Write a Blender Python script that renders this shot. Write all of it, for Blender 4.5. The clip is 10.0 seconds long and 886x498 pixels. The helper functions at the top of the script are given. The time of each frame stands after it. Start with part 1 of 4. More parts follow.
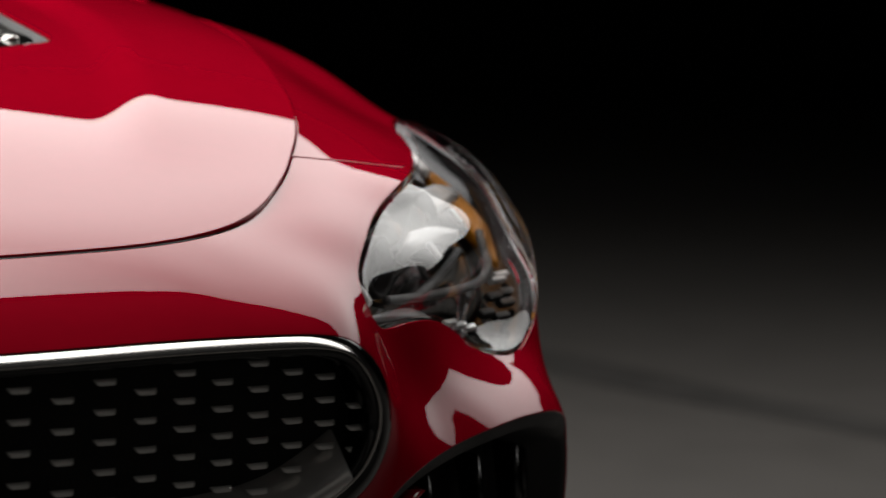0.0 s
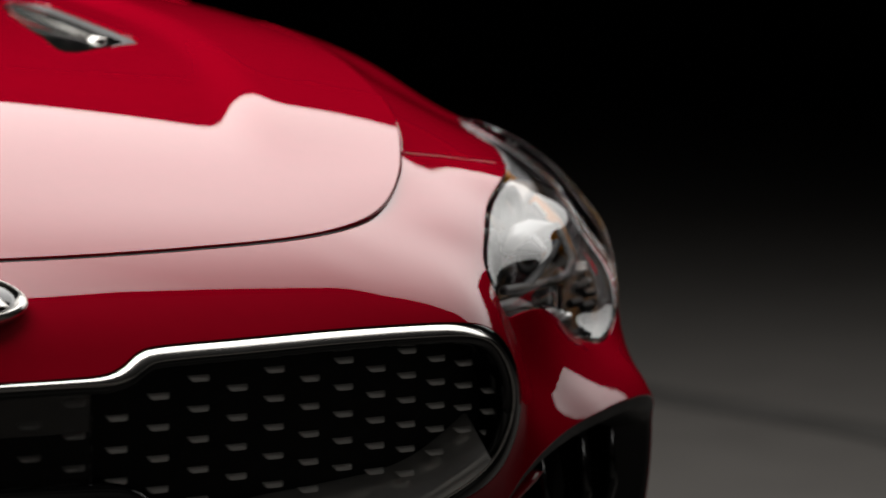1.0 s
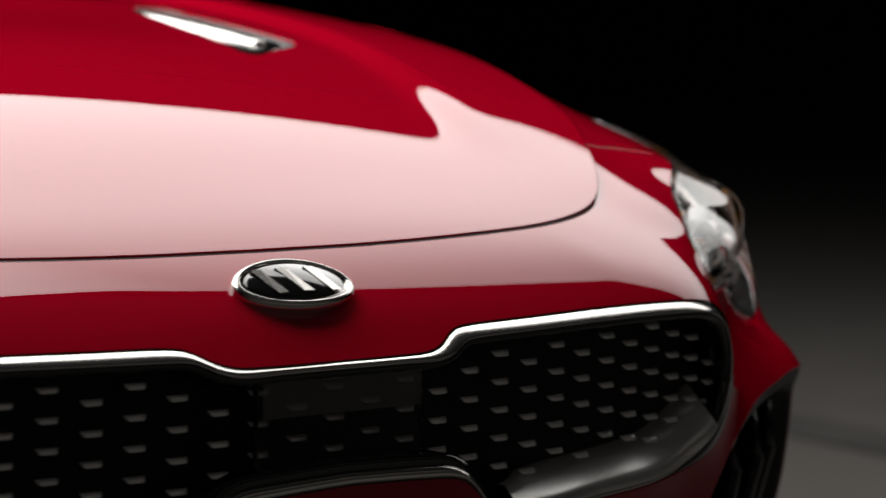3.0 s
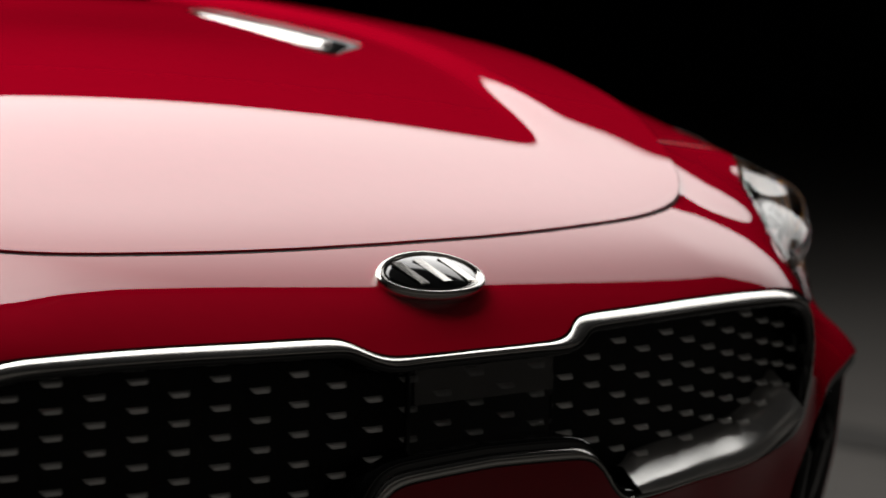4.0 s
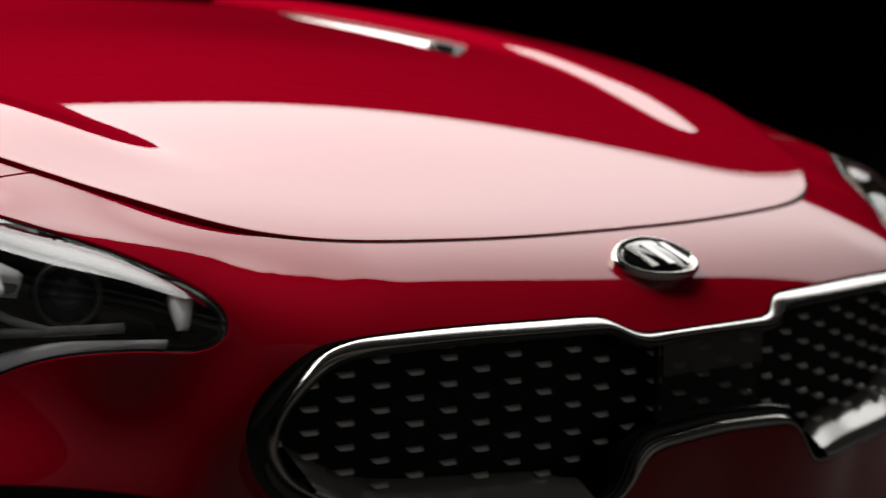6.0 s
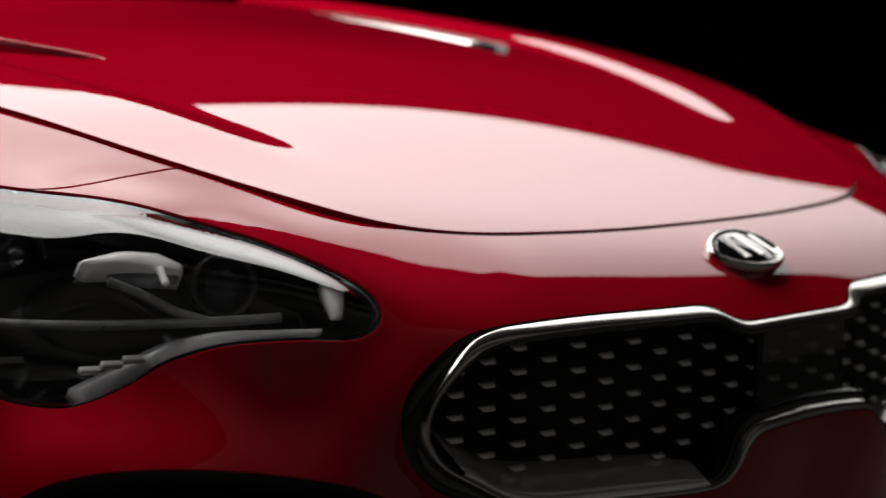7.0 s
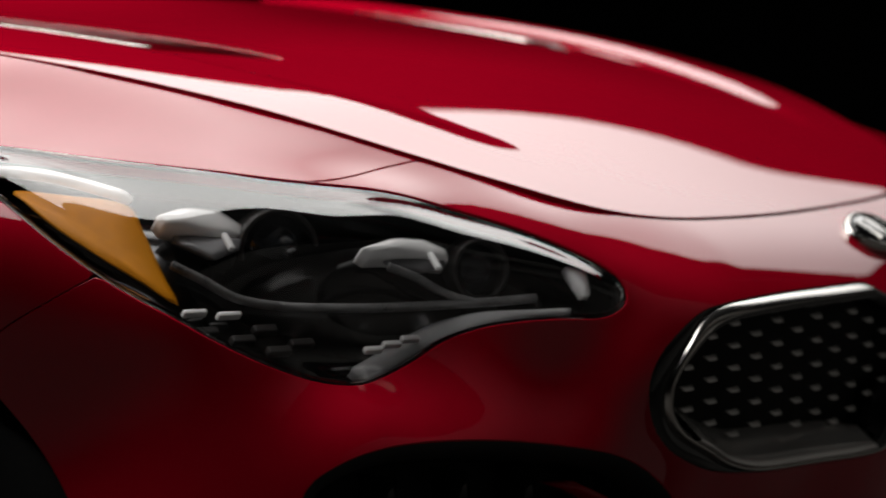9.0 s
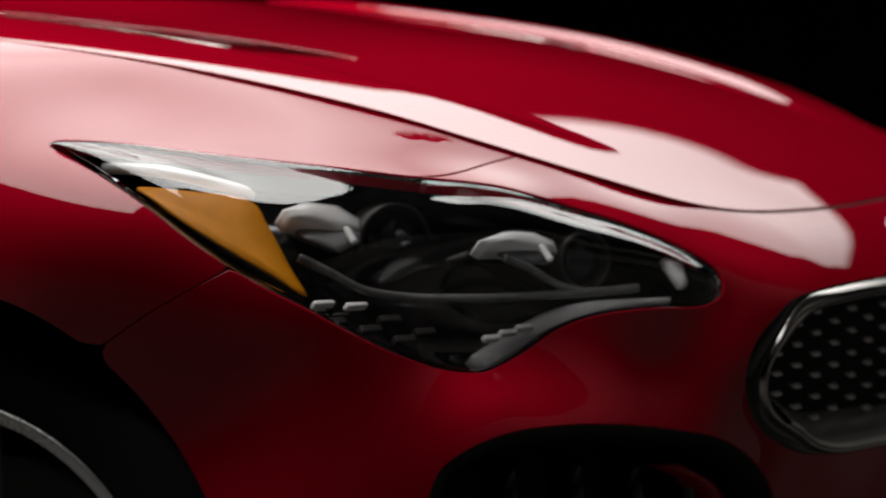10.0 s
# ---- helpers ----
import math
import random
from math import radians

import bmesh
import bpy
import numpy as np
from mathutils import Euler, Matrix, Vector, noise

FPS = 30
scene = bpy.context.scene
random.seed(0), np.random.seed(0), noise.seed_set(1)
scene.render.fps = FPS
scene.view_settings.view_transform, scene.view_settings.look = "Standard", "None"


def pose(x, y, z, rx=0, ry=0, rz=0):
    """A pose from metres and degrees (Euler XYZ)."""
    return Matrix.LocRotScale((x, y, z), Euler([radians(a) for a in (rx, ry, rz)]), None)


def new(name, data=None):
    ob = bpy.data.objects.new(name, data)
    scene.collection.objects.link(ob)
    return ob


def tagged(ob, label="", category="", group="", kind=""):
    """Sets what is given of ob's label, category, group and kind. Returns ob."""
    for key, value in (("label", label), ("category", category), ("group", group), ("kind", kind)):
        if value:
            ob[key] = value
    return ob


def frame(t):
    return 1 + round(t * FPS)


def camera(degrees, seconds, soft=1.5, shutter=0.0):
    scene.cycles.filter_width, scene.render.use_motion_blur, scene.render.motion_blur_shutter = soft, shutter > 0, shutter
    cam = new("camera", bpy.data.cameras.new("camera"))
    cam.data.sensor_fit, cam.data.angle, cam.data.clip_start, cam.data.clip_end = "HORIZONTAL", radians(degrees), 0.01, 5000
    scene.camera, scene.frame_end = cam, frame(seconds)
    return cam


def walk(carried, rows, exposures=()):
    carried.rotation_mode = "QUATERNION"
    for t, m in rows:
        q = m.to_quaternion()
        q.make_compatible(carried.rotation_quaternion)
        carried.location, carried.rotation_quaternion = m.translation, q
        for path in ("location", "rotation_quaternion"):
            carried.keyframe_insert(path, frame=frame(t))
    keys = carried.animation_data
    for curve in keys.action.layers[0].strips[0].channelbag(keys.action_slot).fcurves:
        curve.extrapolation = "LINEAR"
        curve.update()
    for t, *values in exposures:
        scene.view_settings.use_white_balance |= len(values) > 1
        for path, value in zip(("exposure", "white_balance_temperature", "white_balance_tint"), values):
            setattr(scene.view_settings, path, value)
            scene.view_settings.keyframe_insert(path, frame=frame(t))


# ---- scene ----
cam = camera(17.4, 10.0, soft=1.5, shutter=0.5)
ROWS = [
    (0, -0.6108, -2.1245, 0.9634, 84.913, -1.124, -29.186),
    (0.5, -0.7670, -2.1000, 0.9625, 84.932, -1.073, -31.253),
    (1, -0.9220, -2.0701, 0.9613, 84.973, -1.074, -33.297),
    (1.5, -1.0696, -2.0329, 0.9590, 85.029, -1.099, -35.206),
    (2, -1.2150, -1.9901, 0.9564, 85.083, -1.013, -37.116),
    (2.5, -1.3535, -1.9451, 0.9539, 85.136, -0.907, -38.935),
    (3, -1.4890, -1.8990, 0.9525, 85.164, -0.795, -40.655),
    (3.5, -1.6208, -1.8514, 0.9519, 85.176, -0.697, -42.316),
    (4, -1.7487, -1.8019, 0.9519, 85.182, -0.631, -43.958),
    (4.5, -1.8721, -1.7502, 0.9522, 85.189, -0.617, -45.621),
    (5, -2.0052, -1.6921, 0.9531, 85.190, -0.552, -47.344),
    (5.5, -2.1416, -1.6273, 0.9539, 85.198, -0.544, -49.168),
    (6, -2.2734, -1.5553, 0.9545, 85.192, -0.588, -50.970),
    (6.5, -2.3997, -1.4782, 0.9551, 85.177, -0.644, -52.757),
    (7, -2.5193, -1.3980, 0.9559, 85.160, -0.672, -54.539),
    (7.5, -2.6313, -1.3167, 0.9572, 85.146, -0.634, -56.323),
    (8, -2.7460, -1.2277, 0.9580, 85.112, -0.575, -58.110),
    (8.5, -2.8567, -1.1353, 0.9582, 85.111, -0.562, -59.957),
    (9, -2.9737, -1.0346, 0.9578, 85.130, -0.515, -61.879),
    (9.5, -3.0779, -0.9347, 0.9569, 85.153, -0.520, -63.761),
    (10, -3.1884, -0.8329, 0.9562, 85.179, -0.508, -65.582),
]
walk(cam, [(t, pose(*p)) for t, *p in ROWS])
cam.data.dof.use_dof = True
cam.data.dof.focus_distance = 2.45
cam.data.dof.aperture_fstop = 5.6

# ---- light: one large overhead softbox in a black studio ----
world = bpy.data.worlds.new("studio_dark")
scene.world = world
world.use_nodes = True
world.node_tree.nodes["Background"].inputs[0].default_value = (0.02, 0.02, 0.022, 1)
world.node_tree.nodes["Background"].inputs[1].default_value = 0.02


SOFTBOX_Z = 3.0
# corners of the overhead light bank, hung askew over the car
SOFTBOX = [(-1.900, 0.450), (1.400, 0.780), (6.004, -0.527), (7.787, 1.411), (1.700, 3.369), (-1.900, 4.970)]
SOFTBOX_STRENGTH = 3.3
scene.view_settings.exposure = 0.0


# ---- materials ----
def material(name, colour, rough=0.4, metal=0.0, coat=0.0, coat_rough=0.03, grain=0.0, scale=60.0, bump=0.0, ior=1.5, spec=0.5):
    """A surface with a fine variation of tone and gloss and an optional relief."""
    m = bpy.data.materials.new(name)
    m.use_nodes = True
    nt = m.node_tree
    b = nt.nodes["Principled BSDF"]
    b.inputs["Base Color"].default_value = (*colour, 1)
    b.inputs["Roughness"].default_value = rough
    b.inputs["Metallic"].default_value = metal
    b.inputs["Coat Weight"].default_value = coat
    b.inputs["Coat Roughness"].default_value = coat_rough
    b.inputs["IOR"].default_value = ior
    b.inputs["Specular IOR Level"].default_value = spec
    co = nt.nodes.new("ShaderNodeTexCoord")
    if grain:
        fine, wide = nt.nodes.new("ShaderNodeTexNoise"), nt.nodes.new("ShaderNodeTexNoise")
        for n, s, d in ((fine, scale, 5), (wide, scale / 12, 3)):
            n.inputs["Scale"].default_value, n.inputs["Detail"].default_value = s, d
            nt.links.new(co.outputs["Object"], n.inputs["Vector"])
        add = nt.nodes.new("ShaderNodeMath")
        add.operation = "ADD"
        nt.links.new(fine.outputs["Fac"], add.inputs[0])
        nt.links.new(wide.outputs["Fac"], add.inputs[1])
        rng = nt.nodes.new("ShaderNodeMapRange")
        rng.inputs["From Min"].default_value, rng.inputs["From Max"].default_value = 0.6, 1.4
        rng.inputs["To Min"].default_value, rng.inputs["To Max"].default_value = 1 - grain, 1 + grain
        nt.links.new(add.outputs[0], rng.inputs["Value"])
        mix = nt.nodes.new("ShaderNodeVectorMath")
        mix.operation = "SCALE"
        mix.inputs[0].default_value = colour
        nt.links.new(rng.outputs[0], mix.inputs["Scale"])
        nt.links.new(mix.outputs[0], b.inputs["Base Color"])
        ro = nt.nodes.new("ShaderNodeMath")
        ro.operation = "MULTIPLY"
        ro.inputs[1].default_value = rough
        nt.links.new(rng.outputs[0], ro.inputs[0])
        nt.links.new(ro.outputs[0], b.inputs["Roughness"])
        if bump:
            bp = nt.nodes.new("ShaderNodeBump")
            bp.inputs["Strength"].default_value, bp.inputs["Distance"].default_value = bump, 0.002
            nt.links.new(add.outputs[0], bp.inputs["Height"])
            nt.links.new(bp.outputs[0], b.inputs["Normal"])
    return m


def clear_cover(name, tint, ior=1.5):
    """Clear moulded plastic: lets light straight through, glossy by its angle."""
    m = bpy.data.materials.new(name)
    m.use_nodes = True
    nt = m.node_tree
    nt.nodes.remove(nt.nodes["Principled BSDF"])
    out = nt.nodes["Material Output"]
    t, g, mx, fr = (nt.nodes.new("ShaderNode" + k) for k in ("BsdfTransparent", "BsdfGlossy", "MixShader", "Fresnel"))
    t.inputs[0].default_value = (*tint, 1)
    g.inputs["Roughness"].default_value = 0.03
    fr.inputs[0].default_value = ior
    nt.links.new(fr.outputs[0], mx.inputs[0])
    nt.links.new(t.outputs[0], mx.inputs[1])
    nt.links.new(g.outputs[0], mx.inputs[2])
    nt.links.new(mx.outputs[0], out.inputs[0])
    return m


PAINT = material("red_pearl_paint", (0.42, 0.0005, 0.015), 0.5, 0.0, 1.0, 0.012, grain=0.04, scale=700, spec=0.0)
BLACK_GLOSS = material("piano_black", (0.004, 0.004, 0.004), 0.12, 0, 0.5, grain=0.06, scale=40)
BLACK_MATT = material("black_plastic", (0.008, 0.008, 0.008), 0.5, grain=0.15, scale=300, bump=0.1)
CAVITY = material("dark_cavity", (0.004, 0.004, 0.004), 0.8, grain=0.1, scale=80)
CHROME = material("satin_chrome", (0.62, 0.60, 0.57), 0.16, 1.0, grain=0.05, scale=200)
SILVER = material("satin_silver_inserts", (0.96, 0.95, 0.93), 0.30, 0.5, grain=0.06, scale=300)
LEDGE = material("satin_silver_ledge", (0.94, 0.93, 0.91), 0.20, 0.6, grain=0.05, scale=150)
LAMP_GREY = material("grey_lamp_trim", (0.17, 0.17, 0.175), 0.35, 0.3, grain=0.08, scale=200)
RING_GREY = material("dark_ring", (0.035, 0.033, 0.032), 0.3, 0.3, grain=0.08, scale=200)
LAMP_SATIN = material("satin_lamp_trim", (0.55, 0.55, 0.55), 0.24, 0.3, grain=0.06, scale=200)
LAMP_CHROME = material("lamp_reflector", (0.96, 0.96, 0.95), 0.25, 0.08, 0.6, grain=0.04, scale=150)
AMBER = material("amber_reflector", (0.56, 0.205, 0.0002), 0.5, 0, 0.0, grain=0.16, scale=60, bump=0.2, spec=0.15)
RUBBER = material("tyre_rubber", (0.005, 0.005, 0.005), 0.75, grain=0.2, scale=150, bump=0.2, spec=0.2)
ALLOY = material("machined_alloy", (0.62, 0.62, 0.61), 0.28, 0.5, grain=0.06, scale=200)
LENS_GLASS = clear_cover("lamp_cover", (0.97, 0.97, 0.98), 1.8)
PANEL_GLASS = clear_cover("sensor_cover", (0.86, 0.86, 0.86))
PROJECTOR = material("projector_lens", (0.02, 0.022, 0.025), 0.06, 0, 1.0, grain=0.05, scale=30)
FLOOR_MAT = material("studio_floor_grey", (0.062, 0.058, 0.054), 0.6, 0, grain=0.10, scale=5, bump=0.02, spec=0.1)
FLOOR_MARK = material("floor_band", (0.040, 0.038, 0.036), 0.6, 0, grain=0.25, scale=6, spec=0.1)
def glow(name, colour, strength):
    m = bpy.data.materials.new(name)
    m.use_nodes = True
    e = m.node_tree.nodes.new("ShaderNodeEmission")
    e.inputs[0].default_value, e.inputs[1].default_value = (*colour, 1), strength
    m.node_tree.links.new(e.outputs[0], m.node_tree.nodes["Material Output"].inputs[0])
    return m


SOFTBOX_CLOTH = glow("softbox_cloth", (0.96, 0.94, 0.915), SOFTBOX_STRENGTH)
# the cloth's glow is tuned to dim towards its front edge
nt = SOFTBOX_CLOTH.node_tree
pos, aside, fade = (nt.nodes.new("ShaderNode" + k) for k in ("TexCoord", "VectorMath", "MapRange"))
(fx0, fy0), (fx1, fy1) = (1.75, 0.72), SOFTBOX[2]
across = Vector((fy0 - fy1, fx1 - fx0, 0)).normalized()
aside.operation = "DOT_PRODUCT"
aside.inputs[1].default_value = across
front_edge = across.x * fx0 + across.y * fy0
fade.interpolation_type = "SMOOTHSTEP"
for k, v in (("From Min", front_edge - 0.2), ("From Max", front_edge + 1.5), ("To Min", 0.5 * SOFTBOX_STRENGTH), ("To Max", SOFTBOX_STRENGTH)):
    fade.inputs[k].default_value = v
nt.links.new(pos.outputs["Object"], aside.inputs[0])
nt.links.new(aside.outputs["Value"], fade.inputs["Value"])
# and from its west to its east end
split, side, both = (nt.nodes.new("ShaderNode" + k) for k in ("SeparateXYZ", "MapRange", "Math"))
for k, v in (("From Min", 1.0), ("From Max", 7.0), ("To Min", 1.34), ("To Max", 0.48)):
    side.inputs[k].default_value = v
both.operation = "MULTIPLY"
nt.links.new(pos.outputs["Object"], split.inputs[0])
nt.links.new(split.outputs["X"], side.inputs["Value"])
# but it is kept bright at the west end
even, keep_up = (nt.nodes.new("ShaderNode" + k) for k in ("MapRange", "Math"))
for k, v in (("From Min", 0.9), ("From Max", 2.2), ("To Min", 1.15 * SOFTBOX_STRENGTH), ("To Max", 0.0)):
    even.inputs[k].default_value = v
keep_up.operation = "MAXIMUM"
nt.links.new(split.outputs["X"], even.inputs["Value"])
nt.links.new(even.outputs[0], keep_up.inputs[0])
nt.links.new(fade.outputs[0], keep_up.inputs[1])
nt.links.new(keep_up.outputs[0], both.inputs[0])
nt.links.new(side.outputs[0], both.inputs[1])
nt.links.new(both.outputs[0], nt.nodes["Emission"].inputs["Strength"])
DRL = material("frosted_light_guide", (0.10, 0.10, 0.10), 0.35, 0.3, 0.6, grain=0.4, scale=700, bump=0.4)
EMBLEM_BLACK = material("emblem_black", (0.004, 0.004, 0.004), 0.08, 0, 1.0, grain=0.05, scale=30)
GREY_WALL = material("pale_bounce_wall", (0.33, 0.32, 0.30), 0.8, grain=0.05, scale=6)
WALL_MAT = material("black_cloth", (0.006, 0.006, 0.006), 0.9, grain=0.2, scale=30)


def haze(name, colour, share):
    """A thin grey film that lets most light through."""
    m = material(name, colour, 0.35)
    m.node_tree.nodes["Principled BSDF"].inputs["Alpha"].default_value = share
    return m


FILM = haze("sensor_film", (0.30, 0.29, 0.28), 0.22)


# ---- body surface ----
# Bonnet and nose: a sheet over the slanting plane of ALONG and x, smooth in both, even in x.
UP = np.array((0.0, -0.5, 0.8660254))
ALONG = np.array((0.0, 0.8660254, 0.5))
STATIONS = np.array([.27, .27, .27, .27, .335, .385, .45, .55, .72, .95, 1.25, 1.65, 1.65, 1.65, 1.65])
PROFILE = [
    [0.58249, 0.58436, 0.59859, 0.60462, 0.60209, 0.58828, 0.56571, 0.50098, 0.35025, 0.27565, 0.14962],
    [-0.01915, 0.01238, -0.01937, -0.00875, 0.00059, -0.01289, -0.01722, -0.02988, -0.00891, -0.05271, -0.02805],
    [-0.02267, -0.06348, 0.01549, 0.00438, -0.01719, 0.01220, -0.00178, 0.02205, 0.01055, 0.03151, -0.00119],
    [-0.00219, 0.01794, -0.01558, -0.00480, 0.00780, -0.00430, 0.00062, -0.00796, -0.00465, -0.00813, 0.00479],
]
# A ramp on each side of the bonnet: its line, width, height and where it fades out.
CREASE_LINE, CREASE_WIDTH, CREASE_RISE, CREASE_FADE = (0.4027, 0.4283, -0.2417), (0.0591, -0.0779), 0.0116, (0.1933, 0.2481)
# The rest: star-shaped about CORE, smooth through its section knots.
CORE = np.array((0.0, 0.95, 0.35))
AX = np.array((0.0, -0.8, 0.6))
EV = np.array((0.0, 0.6, 0.8))
HOOD_EDGE = [(0, .057, .747), (.132, .058, .748), (.25, .069, .749), (.36, .089, .751), (.435, .119, .757), (.485, .16, .768), (.537, .222, .790), (.572, .274, .809), (.604, .338, .828), (.636, .430, .853), (.662, .52, .872), (.688, .62, .890), (.720, .745, .909), (.749, .88, .925), (.765, 1.05, .940), (.77, 1.28, .95)]
BROW = [(.824, .532, .820), (.783, .434, .808), (.733, .341, .794), (.672, .259, .778), (.606, .181, .754), (.565, .133, .728), (.535, .085, .705)]
LAMP_LOWER = [(.532, .073, .690), (.55, .083, .668), (.60, .122, .668), (.65, .163, .664), (.70, .199, .645), (.749, .219, .618), (.801, .245, .624), (.849, .287, .645), (.876, .343, .679), (.892, .42, .717), (.904, .5, .766)]
FENDER = [(.70, .45, .850), (.77, .62, .868), (.87, .80, .868), (.84, 1.05, .90), (.905, 1.05, .83), (.935, 1.05, .72), (.86, 1.35, .90), (.94, 1.35, .72), (.905, .62, .81), (.935, .72, .70), (.925, .54, .643), (.93, .80, .78)]
GRILLE_SIDE = [(.552, .036, .62), (.547, .034, .56), (.475, .014, .51), (.62, .105, .612), (.70, .152, .610), (.785, .200, .604), (.845, .257, .600), (.885, .375, .63)]
LOWER_CENTRE = [(0, -.055, .50), (0, -.045, .38), (0, -.01, .22), (.3, -.025, .50), (.3, -.018, .38), (.52, .025, .50), (.52, .035, .38), (.5, .06, .22)]
LOWER_CORNER = [(.60, .045, .550), (.655, .074, .562), (.715, .107, .570), (.765, .145, .570), (.81, .185, .566), (.855, .24, .545), (.70, .115, .40), (.68, .16, .22), (.855, .26, .40), (.83, .32, .22), (.893, .38, .52), (.903, .42, .38), (.89, .46, .22)]


def ease(t):
    t = np.clip(t, 0, 1)
    return t * t * t * (t * (6 * t - 15) + 10)


def blend(a):
    """Cubic spline weights of the stations."""
    a = np.clip(a, STATIONS[0], STATIONS[-1] - 1e-9)
    b = ((a[:, None] >= STATIONS[None, :-1]) & (a[:, None] < STATIONS[None, 1:])).astype(float)
    for p in range(1, 4):
        nb = np.zeros((len(a), len(STATIONS) - 1 - p))
        for i in range(len(STATIONS) - 1 - p):
            lo, hi = STATIONS[i + p] - STATIONS[i], STATIONS[i + p + 1] - STATIONS[i + 1]
            if lo > 0:
                nb[:, i] += (a - STATIONS[i]) / lo * b[:, i]
            if hi > 0:
                nb[:, i] += (STATIONS[i + p + 1] - a) / hi * b[:, i + 1]
        b = nb
    return b


def crease_at(y):
    """Where the crease runs and how wide it is."""
    d = np.clip(y - 0.25, -0.12, 0.75)
    return CREASE_LINE[0] + CREASE_LINE[1] * d + CREASE_LINE[2] * d * d, CREASE_WIDTH[0] + CREASE_WIDTH[1] * np.clip(d, -0.12, 0.32)


def ramp(u, k=0.13):
    """From 0 to 1 at an even slope, with rounded ends."""
    return k * (np.logaddexp(0, (u + 0.5) / k) - np.logaddexp(0, (u - 0.5) / k))


def sheet(X):
    """How far X stands above the bonnet and nose."""
    w, x2, y = blend(X @ ALONG), (X[:, 0] / 0.5) ** 2, X[:, 1]
    h = sum((w @ np.array(c)) * x2 ** i for i, c in enumerate(PROFILE))
    line, wide = crease_at(y)
    return X @ UP - h - CREASE_RISE * ease((y - CREASE_FADE[0]) / CREASE_FADE[1]) * ramp((np.abs(X[:, 0]) - line) / wide)


def uv(p):
    """Flat coordinates of the way from CORE to p."""
    d = np.asarray(p, float) - CORE
    d = d / np.linalg.norm(d, axis=-1, keepdims=True)
    th = np.arccos(np.clip(d @ AX, -1, 1))
    h, k = d[..., 0], d @ EV
    n = np.sqrt(h * h + k * k) + 1e-12
    return np.stack((th * h / n, th * k / n), -1)


def ways(q):
    q = np.asarray(q, float)
    th = np.linalg.norm(q, axis=1) + 1e-12
    s = np.sin(th) / th
    return np.cos(th)[:, None] * AX + (s * q[:, 0])[:, None] * np.array((1.0, 0, 0)) + (s * q[:, 1])[:, None] * EV


def kern(a, b):
    return ((a[:, None, :] - b[None, :, :]) ** 2).sum(-1) ** 1.5


def quadric(q):
    return np.c_[np.ones(len(q)), q, q[:, :1] ** 2, q[:, :1] * q[:, 1:], q[:, 1:] ** 2]


def reach(d, k):
    """Lengths along the ways d at which they meet the sheet."""
    k = np.array(k, float)
    for _ in range(9):
        f = sheet(CORE + k[:, None] * d)
        g = (sheet(CORE + (k + 1e-4)[:, None] * d) - f) / 1e-4
        k = k - np.clip(f / np.where(np.abs(g) > 0.05, g, 0.05), -0.08, 0.08)
    return k


def sheet_knots():
    """Places on the sheet, in rows across the car."""
    out = []
    for y in (.06, .16, .30, .48, .70, .95, 1.35):
        for x in (0, .16, .32, .45, .54, .60, .65, .72, .765):
            if x < .30 + .42 * min(y, .8) ** .7:
                out.append((x, y))
    p = np.array([(x, y, .74 + .3 * (y - .06)) for x, y in out])
    for _ in range(12):
        p[:, 2] -= sheet(p) * 1.05
    nose = np.array([(x, .02 - .03 * 0, z) for z in (.66, .69, .715) for x in (0, .14, .28, .40, .47)], float)
    for _ in range(25):
        nose[:, 1] += sheet(nose) * 1.2
    edge = np.array(HOOD_EDGE, float)
    for _ in range(12):
        edge[:, 2] -= sheet(edge) * 1.05
    return np.vstack((p, nose, edge))


def fit_body(smooth=2e-5):
    k = np.array(BROW + LAMP_LOWER + FENDER + GRILLE_SIDE + LOWER_CENTRE + LOWER_CORNER, float)
    k = np.vstack((sheet_knots(), k))
    k = np.concatenate((k, k[k[:, 0] > 0] * (-1, 1, 1)))
    q, r = uv(k), np.linalg.norm(k - CORE, axis=1)
    n = len(q)
    A = np.block([[kern(q, q) + smooth * np.eye(n), quadric(q)], [quadric(q).T, np.zeros((6, 6))]])
    return q, np.linalg.solve(A, np.r_[r, np.zeros(6)])


# Broad soft swellings of the front corners on a lattice: column, first row, heights.
SWELL_CORNER = [
    (0.360, 2, [0.0053, 0.0035, -0.0036]),
    (0.410, 2, [-0.0038, -0.0009, -0.0015, 0.0031]),
    (0.460, 0, [-0.0011, 0.0000, -0.0020, 0.0023, -0.0007, -0.0062]),
    (0.510, 0, [0.0025, -0.0002, 0.0005, 0.0032, 0.0041, -0.0023, -0.0057]),
    (0.560, 0, [0.0013, -0.0013, -0.0013, 0.0023, 0.0083, 0.0027, -0.0041, 0.0038]),
    (0.610, 0, [-0.0066, -0.0047, -0.0014, 0.0021, 0.0055, 0.0055, -0.0044, -0.0040, 0.0046]),
    (0.660, 1, [-0.0061, -0.0004, 0.0013, 0.0041, 0.0000, 0.0044, -0.0089, -0.0038, 0.0029]),
]
